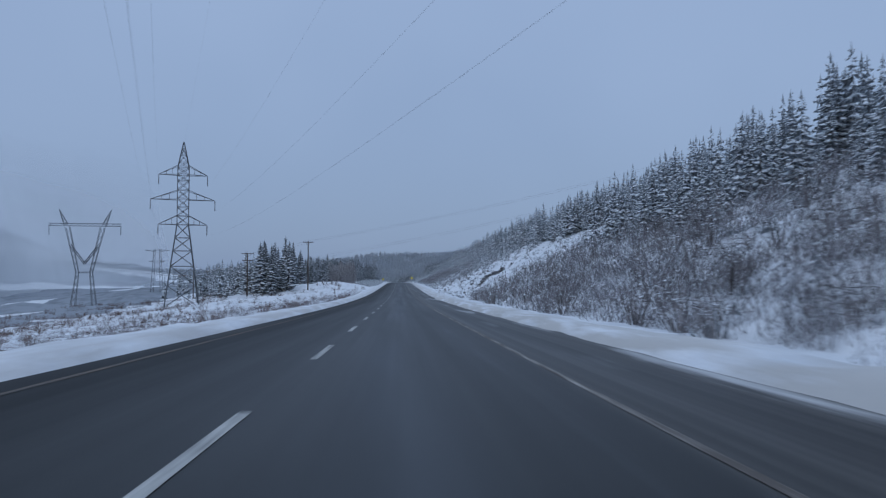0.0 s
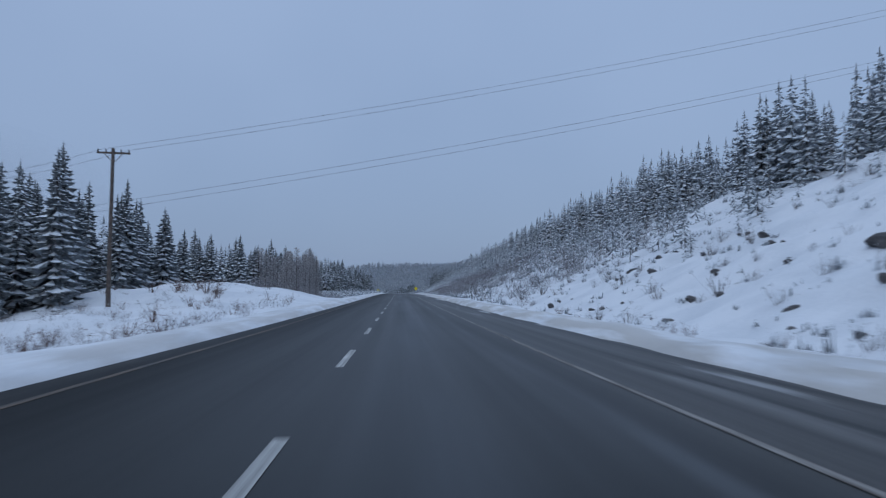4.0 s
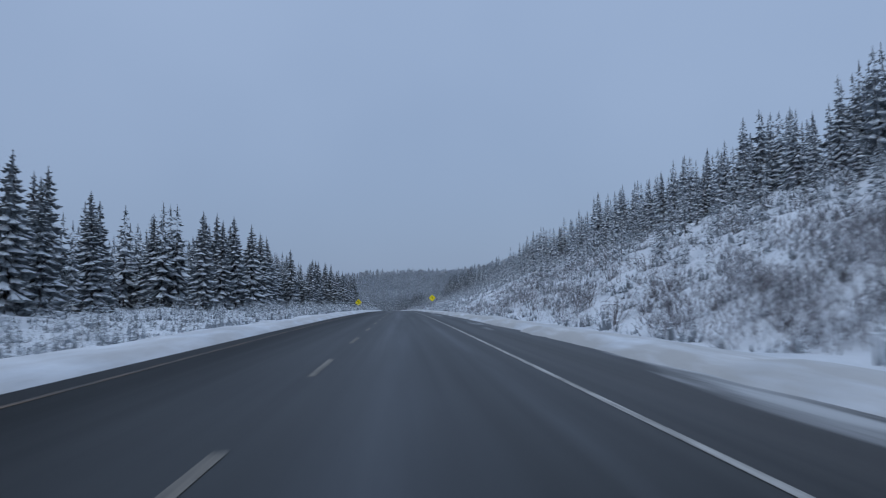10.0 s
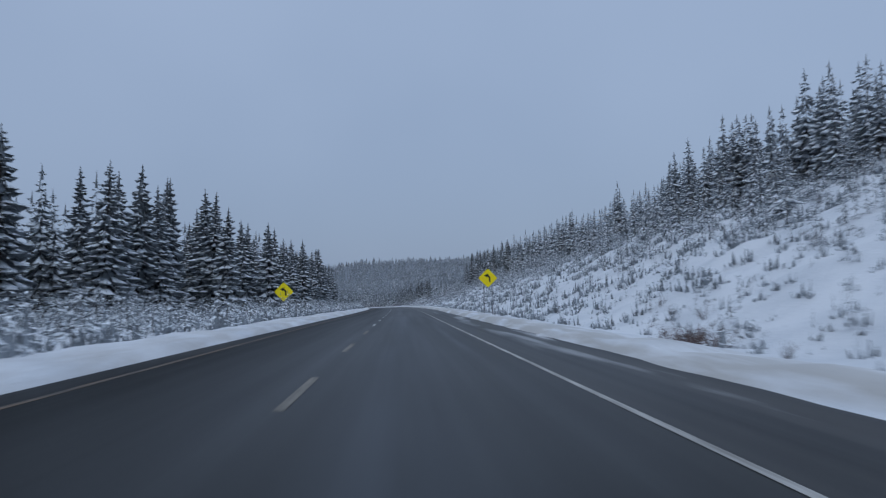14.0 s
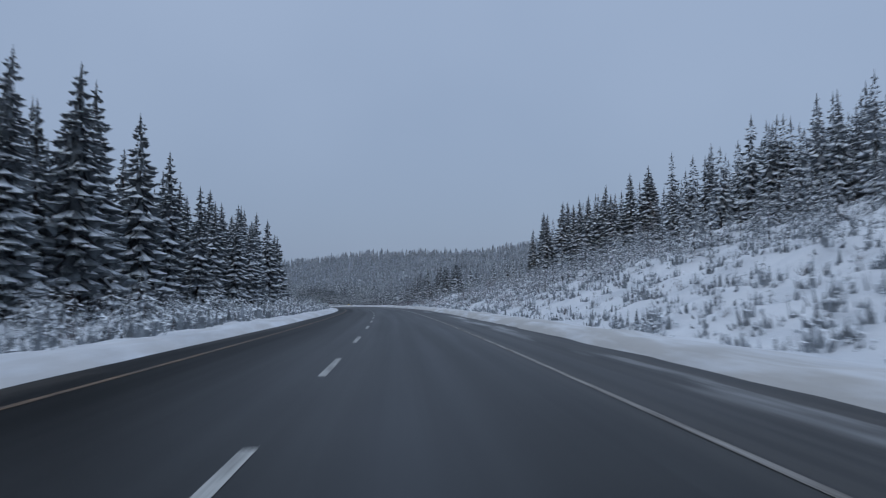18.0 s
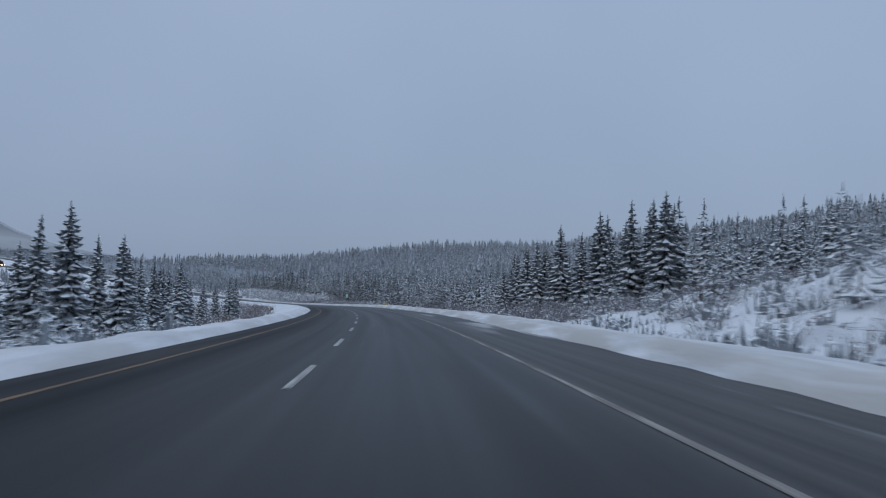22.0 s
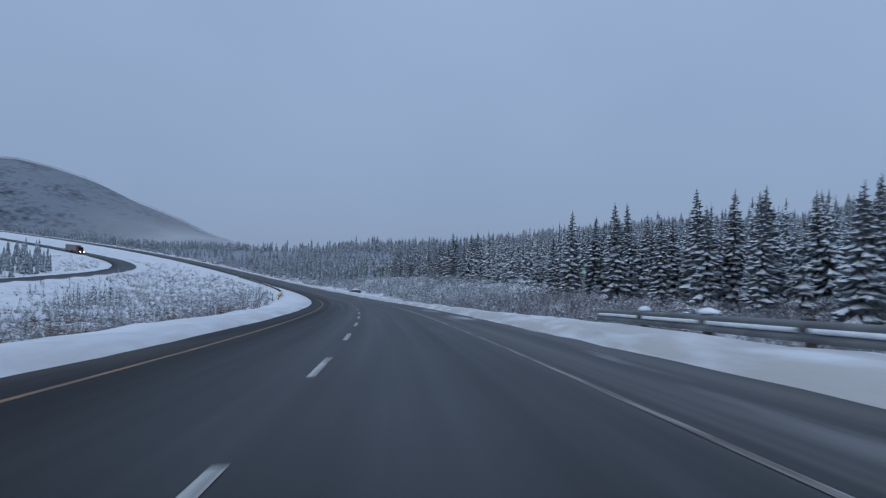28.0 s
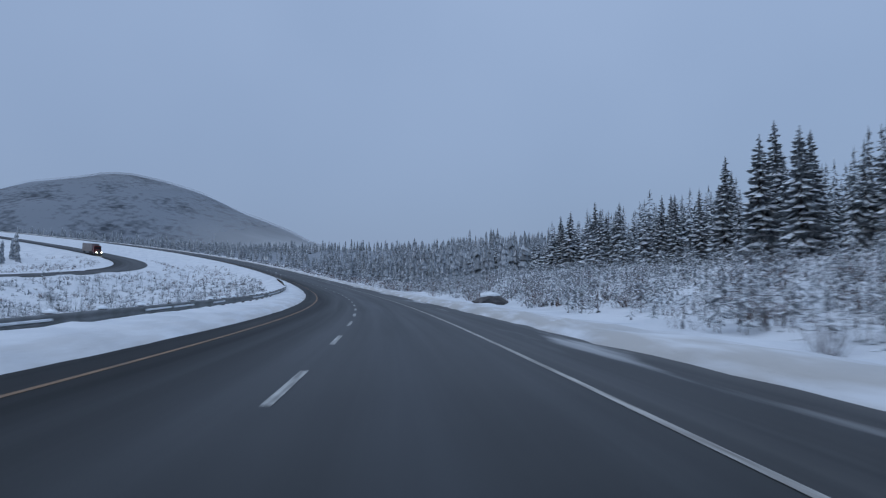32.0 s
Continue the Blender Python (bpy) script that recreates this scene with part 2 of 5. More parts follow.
M_YELLOW_LINE = paint("yellow_paint", (.27, .155, .075), (.034, .029, .024), 300, 900)


def verge_snow():
    """Snow, with dirt thrown up beside the road."""
    m = material("snow", (.69, .71, .74), .8, (.54, .57, .61), .35, 9, .6, dist=.12, spread=(.25, .6))
    n, l = m.node_tree.nodes, m.node_tree.links
    b = n["Principled BSDF"]
    col = b.inputs["Base Color"].links[0].from_socket
    dirt, across = lane_noise(n, l, 1.6, .22, detail=6)
    near = times(n, l, mapped(n, l, dirt, .32, .54), mapped(n, l, across, 9.0, 6.3))
    right = times(n, l, near, mapped(n, l, across, 4.5, 5.5))
    col = blend(n, l, mapped(n, l, right, 0, 1, 0, .68), col, (.36, .335, .30))
    left = times(n, l, mapped(n, l, dirt, .36, .58), times(n, l, mapped(n, l, across, -6.0, -4.0), mapped(n, l, across, -3, -3.6)))
    col = blend(n, l, mapped(n, l, left, 0, 1, 0, .6), col, (.42, .40, .38))
    l.new(col, b.inputs["Base Color"])
    return m


M_SNOW = verge_snow()


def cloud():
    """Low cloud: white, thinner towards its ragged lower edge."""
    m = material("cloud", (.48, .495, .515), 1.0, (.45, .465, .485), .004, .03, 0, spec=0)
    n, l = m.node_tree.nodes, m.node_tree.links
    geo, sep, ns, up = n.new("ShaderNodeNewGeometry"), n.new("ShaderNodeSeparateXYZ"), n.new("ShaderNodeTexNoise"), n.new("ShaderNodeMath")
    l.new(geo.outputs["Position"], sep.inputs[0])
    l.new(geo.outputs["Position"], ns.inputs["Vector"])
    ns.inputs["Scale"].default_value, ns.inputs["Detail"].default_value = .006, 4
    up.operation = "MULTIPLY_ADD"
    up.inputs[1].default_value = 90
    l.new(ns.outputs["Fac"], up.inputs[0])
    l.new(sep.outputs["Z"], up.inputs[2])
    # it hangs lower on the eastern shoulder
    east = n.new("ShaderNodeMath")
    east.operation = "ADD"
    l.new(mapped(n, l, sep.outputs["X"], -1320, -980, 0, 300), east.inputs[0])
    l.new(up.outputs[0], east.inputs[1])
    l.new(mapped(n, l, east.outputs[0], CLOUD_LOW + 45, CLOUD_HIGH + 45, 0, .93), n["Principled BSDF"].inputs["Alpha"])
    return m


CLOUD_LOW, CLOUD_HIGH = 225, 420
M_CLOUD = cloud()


def mist():
    """Thin mist over the valley: soft towards its top and both ends."""
    m = material("mist", (.85, .86, .87), 1.0, (.80, .815, .83), .004, .03, 0, spec=0)
    n, l = m.node_tree.nodes, m.node_tree.links
    geo, sep, ns = n.new("ShaderNodeNewGeometry"), n.new("ShaderNodeSeparateXYZ"), n.new("ShaderNodeTexNoise")
    l.new(geo.outputs["Position"], sep.inputs[0])
    l.new(geo.outputs["Position"], ns.inputs["Vector"])
    ns.inputs["Scale"].default_value, ns.inputs["Detail"].default_value = .008, 4
    a = times(n, l, mapped(n, l, sep.outputs["Z"], 105, 25), mapped(n, l, sep.outputs["Y"], 800, 560))
    a = times(n, l, a, mapped(n, l, sep.outputs["Z"], -16, 4, .15, 1))
    a = times(n, l, a, mapped(n, l, ns.outputs["Fac"], .25, .7, .6, .9))
    l.new(a, n["Principled BSDF"].inputs["Alpha"])
    return m


M_MIST = mist()

# ================= mesh helpers =================
def mesh_of(name, verts, faces, mats, index=None, smooth=False):
    me = bpy.data.meshes.new(name)
    verts, faces = np.asarray(verts, np.float32), np.asarray(faces, np.int32)
    k = faces.shape[1]
    me.vertices.add(len(verts))
    me.vertices.foreach_set("co", verts.ravel())
    me.loops.add(faces.size)
    me.loops.foreach_set("vertex_index", faces.ravel())
    me.polygons.add(len(faces))
    me.polygons.foreach_set("loop_start", np.arange(0, faces.size, k, dtype=np.int32))
    for m in mats:
        me.materials.append(m)
    if index is not None:
        me.polygons.foreach_set("material_index", np.asarray(index, np.int32))
    if smooth:
        me.polygons.foreach_set("use_smooth", np.ones(len(faces), bool))
    me.update(calc_edges=True)
    me.validate()
    return me


def part(name, bm, mat, parent=None, label=""):
    me = bpy.data.meshes.new(name)
    bm.to_mesh(me)
    bm.free()
    me.materials.append(mat)
    ob = new(name, me)
    ob.parent = parent
    return tagged(ob, label)


def box(bm, c, size, turn=None):
    m = Matrix.Translation(c) @ (turn.to_4x4() if turn else Matrix()) @ Matrix.Diagonal((*size, 1))
    return bmesh.ops.create_cube(bm, size=1, matrix=m)["verts"]


def rod(bm, a, b, r, r2=None, seg=8):
    a, b = Vector(a), Vector(b)
    m = Matrix.Translation((a + b) / 2) @ (b - a).to_track_quat("Z", "Y").to_matrix().to_4x4()
    bmesh.ops.create_cone(bm, cap_ends=True, segments=seg, radius1=r, radius2=r if r2 is None else r2, depth=(b - a).length, matrix=m)


def angle_bar(bm, a, b, w):
    """A thin square steel bar from a to b."""
    a, b = Vector(a), Vector(b)
    box(bm, (a + b) / 2, (w, w, (b - a).length), (b - a).to_track_quat("Z", "Y").to_matrix())


def grid_faces(nu, nv):
    i = np.arange(nu * nv).reshape(nu, nv)
    return np.stack([i[:-1, :-1], i[1:, :-1], i[1:, 1:], i[:-1, 1:]], -1).reshape(-1, 4)


rng = np.random.default_rng(7)
_wave = [(rng.uniform(-1, 1, 2), rng.uniform(0, 6.28)) for _ in range(24)]


def bumps(x, y, size):
    """Smooth uneven ground, about -1 to 1, with lumps of that size."""
    v = 0
    for i, (k, ph) in enumerate(_wave):
        q = k / max(np.hypot(*k), .2) * (2 * np.pi / size) * (.6 + .08 * i)
        v = v + np.sin(x * q[0] + y * q[1] + ph)
    return v / 6.0


# ================= ground =================
RIGHT_D = [5.8, 6.3, 7.0, 8.5, 11, 16, 25, 37, 60, 120, 250, 450]
RIGHT_Z = {-150: (-.12, .2, .3, .05, -.2, 2.2, 6.6, 12, 20, 36, 55, 60),
           480: (-.12, .2, .3, .05, -.2, 2.0, 6.2, 11.5, 19, 34, 52, 60),
           600: (-.12, .2, .3, .05, -.3, 1.6, 5.0, 9.2, 14, 24, 44, 62),
           690: (-.12, .2, .3, .1, -.3, 1.2, 4.0, 7.2, 10.5, 18, 44, 68),
           712: (-.12, .2, .3, .1, -.5, -.2, 1.2, 3.0, 6, 15, 46, 74),
           742: (-.12, .2, .3, .0, -1, -1.8, -2.2, -2.0, 1.5, 14, 48, 78),
           775: (-.12, .25, .4, .2, -1.2, -2.8, -4, -4, -1.5, 12, 47, 78),
           860: (-.12, .25, .4, .2, -1.2, -2.4, -3.2, -2.4, 0, 12, 44, 74),
           888: (-.12, .2, .3, .1, -.8, -1.0, -.6, .4, 3, 12, 40, 68),
           930: (-.12, .2, .3, .0, -.6, -.2, .8, 2.2, 5, 13, 42, 80),
           990: (-.12, .2, .3, .1, .0, .8, 2.6, 4.4, 6.5, 12, 38, 70),
           1055: (-.12, .2, .3, .1, .0, .6, 2.4, 4.0, 5.5, 8, 32, 66),
           1110: (-.12, .2, .3, .0, -.8, -1.0, -.6, .6, 1, 3, 26, 66),
           1200: (-.12, .2, .3, .0, -.8, -1.6, -1.8, -1, 2, 5, 18, 50),
           1300: (-.12, .2, .3, .0, -.6, -1.2, -1.6, 0, 4, 6, 17, 46),
           1400: (-.12, .2, .3, .0, -.5, -1.0, -1.5, -1, 1, 1, 5, 18),
           1500: (-.12, .2, .3, .0, -.5, -.8, -1.5, -2, -3, -6, -9, -8),
           1800: (-.12, .2, .3, .0, -.5, -.8, -1.5, -3, -6, -14, -26, -30)}
LEFT_D = [3.5, 3.9, 4.8, 6.5, 9, 14, 22, 35, 60, 100, 200, 450]
LEFT_Z = {-150: (-.12, .18, .26, -.3, -1.0, -1.8, -3, -4.2, -5.2, -6.5, -12, -24),
          150: (-.12, .18, .26, -.25, -.8, -1.5, -2.6, -3.6, -5.5, -8, -14, -26),
          168: (-.12, .18, .3, .15, .1, .0, -.8, -2.2, -6, -9, -16, -20),
          182: (-.12, .18, .3, .35, 1.15, 1.8, 1.0, -1.2, -6, -9, -16, -20),
          196: (-.12, .18, .3, .35, 1.05, 1.6, .9, -.8, -5, -9, -16, -20),
          212: (-.12, .18, .3, .05, -.2, -.4, -.6, -1.0, -5, -9, -16, -20),
          235: (-.12, .18, .3, -.1, -.6, -1, -1.2, -1.4, -4, -9, -18, -20),
          300: (-.12, .18, .3, -.1, -.5, -.7, -.8, -.6, -1.5, -9, -18, -20),
          380: (-.12, .18, .3, .0, -.1, .1, .3, .8, 1.5, -2, -12, -16),
          600: (-.12, .18, .3, .0, -.2, .0, .2, .6, 1, 1, -4, -8),
          705: (-.12, .18, .3, -.1, -.9, -1.8, -2.4, -3, -3.6, -5, -6, -4),
          900: (-.12, .18, .3, .2, -.5, -1.8, -2.8, -3.4, -4, -4, -2, 6),
          1000: (-.12, .2, .35, .4, .0, -1.5, -2.6, -3, -2.6, -1.5, 1, 14),
          1150: (-.12, .2, .35, .4, .0, -1.2, -2, -1.4, 0, 1, 4, 20),
          1400: (-.12, .18, .3, .1, -.4, -.8, -.6, 0, 2, 4, 8, 14),
          1800: (-.12, .18, .3, .1, -.2, 0, 1, 2, 4, 6, 8, 10)}


def table(keys, ds, s, d):
    ks = np.array(sorted(keys), float)
    z = np.array([keys[int(k)] for k in ks])
    s = np.clip(s, ks[0], ks[-1])
    i = np.clip(np.searchsorted(ks, s) - 1, 0, len(ks) - 2)
    f = (s - ks[i]) / (ks[i + 1] - ks[i])
    f = f * f * (3 - 2 * f)
    j = np.clip(np.searchsorted(ds, d) - 1, 0, len(ds) - 2)
    g = np.clip((d - np.array(ds)[j]) / (np.array(ds)[j + 1] - np.array(ds)[j]), 0, 1)
    lo = z[i, j] * (1 - g) + z[i, j + 1] * g
    hi = z[i + 1, j] * (1 - g) + z[i + 1, j + 1] * g
    return lo * (1 - f) + hi * f


def ground_z(s, d):
    """Height of the snow at s along and d to the right of the lane line, outside the road."""
    s, d = np.asarray(s, float), np.asarray(d, float)
    x, y = place(s, d)
    a = abs(d)
    # the median side is ploughed wider through the curve
    wide = np.interp(s, [490, 560, 720, 770], [0, .4, .45, .6]) * np.clip(1 - (a - 4) / 9, 0, 1)
    p = np.where(d > 0, table(RIGHT_Z, RIGHT_D, s, a), table(LEFT_Z, LEFT_D, s, np.where(a > 3.4, np.maximum(a - wide, 3.4), a)))
    rough = np.clip((a - 8) / 10, 0, 1) * bumps(x, y, 11) * .35 + np.clip((a - 30) / 60, 0, 1) * bumps(x, y, 60) * 1.5
    rough = rough + np.clip((a - 4) / 1.5, 0, 1) * bumps(x, y, 2.6) * .07 + np.clip((a - 8.5) / 3, 0, 1) * bumps(x, y, 4.1) * .16
    z = road_z(s, d) + p + rough
    # the bed of the other carriageway
    o, oz = other_d(s), road_z(s, 0) + other_rise(s)
    f = np.clip(1.6 - abs(d - o) / 11, 0, 1) * np.clip((s - 880) / 40, 0, 1)
    return z * (1 - f) + (oz - .12 + np.where(abs(d - o) > 6.2, .3, 0)) * f


# the other carriageway, beyond the median of the curve
other_d = spline([850, 900, 960, 1040, 1100, 1145, 1185, 1225, 1262, 1310, 1380, 1500, 1700], [-165, -140, -106, -75, -57, -46, -40, -40, -46, -57, -77, -118, -165])
other_rise = spline([850, 900, 960, 1040, 1100, 1145, 1185, 1260, 1380, 1500, 1700], [-2.5, -2.2, -1.4, -.2, .6, .6, .6, 1.4, 3.4, 6, 9])
def ribbon(name, ss, ds, zf, mats, wobble=None, smooth=True):
    s, d = np.meshgrid(ss, ds, indexing="ij")
    if wobble is not None:
        d = wobble(s, d)
    x, y = place(s, d)
    z = zf(s, d)
    v = np.stack([x, y, z], -1).reshape(-1, 3)
    me = mesh_of(name, v, grid_faces(len(ss), len(ds))[:, ::-1], mats, smooth=smooth)
    for key, val in (("across", d), ("along", s)):
        me.attributes.new(key, "FLOAT", "POINT").data.foreach_set("value", np.ascontiguousarray(val.ravel(), np.float32))
    return new(name, me)


def edge_wobble(s, d):
    """The ploughed edge of the snow is not quite straight."""
    near = np.clip(1 - (abs(d) - 3.5) / 6, 0, 1)
    return d + near * np.where(d > 0, .16, .08) * (bumps(s, s * 0 + np.sign(d) * 40, 9) + .6 * bumps(s, s * 0 + np.sign(d) * 9, 2.2))


road = ribbon("road", np.arange(-150, 1800, 3.0), [-5.2, -4.6, -4, -2, 0, 2, 4, 6, 7.2], road_z, [M_ASPHALT])
# how worn the edge line and how dusty the shoulder is, by metres along the road
WEAR_S = [-150, 130, 165, 250, 275, 470, 500, 515, 575, 600, 645, 665, 725, 745, 775, 815, 830, 865, 885, 1800]
WEAR_V = [.95, .95, .65, .55, .1, .1, .3, .75, .75, .1, .1, .7, .7, .15, .15, .5, .85, .85, .1, .1]


def add_wear(ob):
    al = np.empty(len(ob.data.vertices), np.float32)
    ob.data.attributes["along"].data.foreach_get("value", al)
    ob.data.attributes.new("wear", "FLOAT", "POINT").data.foreach_set("value", np.interp(al, WEAR_S, WEAR_V).astype(np.float32))


add_wear(road)
tagged(road, "damp dark grey asphalt highway carriageway between snow banks", "road", kind="structure")

side_s = np.concatenate([np.arange(-150, 0, 6.0), np.arange(0, 1150, 1.6), np.arange(1150, 1801, 10.0)])
right_d = np.concatenate([[5.7, 5.8, 5.92, 6.1, 6.4, 6.8, 7.3, 8, 8.8], np.arange(9.8, 24, 1.0), np.arange(24, 40, 1.8), np.arange(40, 120, 5.0), np.arange(120, 451, 22.0)])
left_d = -np.concatenate([[3.45, 3.52, 3.7, 4.0, 4.4, 4.9, 5.4, 6, 6.8, 7.8, 9], np.arange(10, 22, 1.1), np.arange(22, 40, 2.0), np.arange(40, 120, 5.0), np.arange(120, 451, 22.0)])
for nm, ds in (("ground_right", right_d), ("ground_left", left_d[::-1])):
    g = ribbon(nm, side_s, ds, ground_z, [M_SNOW, M_FORESTHILL], edge_wobble)
    sd = np.meshgrid((side_s[:-1] + side_s[1:]) / 2, (ds[:-1] + ds[1:]) / 2, indexing="ij")
    ragged = bumps(*sd, 70) * np.clip(abs(sd[1]) / 6, 0, 16)
    sd = sd[0] + bumps(sd[1], sd[0], 90) * 14, sd[1] + ragged
    wooded = np.where(sd[1] > 0, (sd[1] > 110) | ((sd[1] > 24) & (sd[0] > 1076)) | ((sd[1] > 66) & (sd[0] > 640)), ((sd[1] < -130) & (sd[0] > 950)) | ((sd[1] < -78) & (sd[0] < 620) & ((sd[1] > -150) | (sd[1] < -185))))
    g.data.polygons.foreach_set("material_index", wooded.ravel().astype(np.int32))
    tagged(g, "snow-covered verge and slope beside the highway", "ground", kind="structure")

# far land: one coarse sheet out to the horizon
nearest_i = np.arange(0, len(ROAD_S), 10)


def far_z(x, y):
    """Height of the far land, and how far it lies from the road."""
    dx = x[..., None] - ROAD_X[nearest_i]
    dy = y[..., None] - ROAD_Y[nearest_i]
    i = nearest_i[np.argmin(dx * dx + dy * dy, -1)]
    h = _head[i]
    d = (x - ROAD_X[i]) * np.cos(h) + (y - ROAD_Y[i]) * np.sin(h)
    a = np.sqrt((x - ROAD_X[i]) ** 2 + (y - ROAD_Y[i]) ** 2)
    z = ground_z(ROAD_S[i], np.clip(np.where(d > 0, a, -a), -450, 450))
    z = z - 6 * np.clip((470 - a) / 60, 0, 1)
    # the mountain in the cloud, and low hills
    r = np.hypot(x + 1586, y - 2333)
    z = z + np.clip((a - 420) / 400, 0, 1) * (212 * np.exp(-(r / 450) ** 2) + 37 * np.exp(-(r / 900) ** 2) + bumps(x, y, 420) * 9 * np.exp(-(r / 800) ** 2))
    r2 = np.hypot((x + 1900) / 500, (y - 1000) / 700)
    z = z + np.clip((a - 420) / 400, 0, 1) * 10 / (1 + r2 * r2)
    r3 = np.hypot((x - 700) / 500, (y - 1700) / 500)
    return z + np.clip((a - 420) / 400, 0, 1) * 60 / (1 + r3 * r3), a


gx, gy = np.arange(-4200, 4201, 50.0), np.arange(-3000, 4801, 50.0)
X, Y = np.meshgrid(gx, gy, indexing="ij")
Z, A = far_z(X, Y)
ff = grid_faces(len(gx), len(gy))
ff = ff[A.ravel()[ff].max(1) > 400]
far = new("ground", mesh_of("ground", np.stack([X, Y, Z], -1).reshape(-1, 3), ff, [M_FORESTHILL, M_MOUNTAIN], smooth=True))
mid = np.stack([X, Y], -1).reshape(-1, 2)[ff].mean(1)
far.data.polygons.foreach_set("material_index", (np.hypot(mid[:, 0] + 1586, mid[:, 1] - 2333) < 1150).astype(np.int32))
tagged(far, "snow-dusted wooded hills fading into low cloud", "ground", kind="structure")

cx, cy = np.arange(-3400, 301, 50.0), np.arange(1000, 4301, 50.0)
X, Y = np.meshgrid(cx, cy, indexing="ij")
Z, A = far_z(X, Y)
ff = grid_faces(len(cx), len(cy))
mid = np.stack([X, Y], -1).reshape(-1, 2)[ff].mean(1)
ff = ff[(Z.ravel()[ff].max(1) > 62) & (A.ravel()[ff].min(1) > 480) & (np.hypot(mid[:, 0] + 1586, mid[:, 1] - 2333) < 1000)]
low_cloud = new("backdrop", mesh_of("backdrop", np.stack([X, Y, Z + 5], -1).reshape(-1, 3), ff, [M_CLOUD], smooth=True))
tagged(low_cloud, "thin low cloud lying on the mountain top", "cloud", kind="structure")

my, mz = np.arange(240, 821, 20.0), np.arange(-30, 151, 12.0)
Y, Z = np.meshgrid(my, mz, indexing="ij")
X = -245 + 22 * np.sin(Y / 90) + 8 * np.sin(Y / 37 + Z / 30)
valley_mist = new("backdrop", mesh_of("backdrop", np.stack([X, Y, Z], -1).reshape(-1, 3), grid_faces(len(my), len(mz)), [M_MIST], smooth=True))
tagged(valley_mist, "thin grey mist hanging over the valley", "mist", kind="structure")

# ---- road markings ----
def strip_z(s, d):
    return road_z(s, d) + .005


for k in range(-2, 150):
    a, b = 3.7 + 9 * k, 3.7 + 9 * k + 3.4
    if 505 < a < 570:
        # where two coats of paint overlap the dashes are longer
        a, b = a - 1.3, b - (0 if a < 532 else 1.2)
    dash = ribbon("lane_dash", np.array([a, (a + b) / 2, b]), [-.06, .06], strip_z, [M_LINE_WORN if 262 < a < 452 else M_LINE])
    dash.parent = road
edge = ribbon("edge_line", np.arange(-150, 1800, 3.0), [3.55, 3.65], strip_z, [M_EDGE])
edge.parent = road
add_wear(edge)
edge2 = ribbon("median_edge_line", np.arange(-150, 1800, 3.0), [-3.06, -2.94], strip_z, [M_YELLOW_LINE])
edge2.parent = road


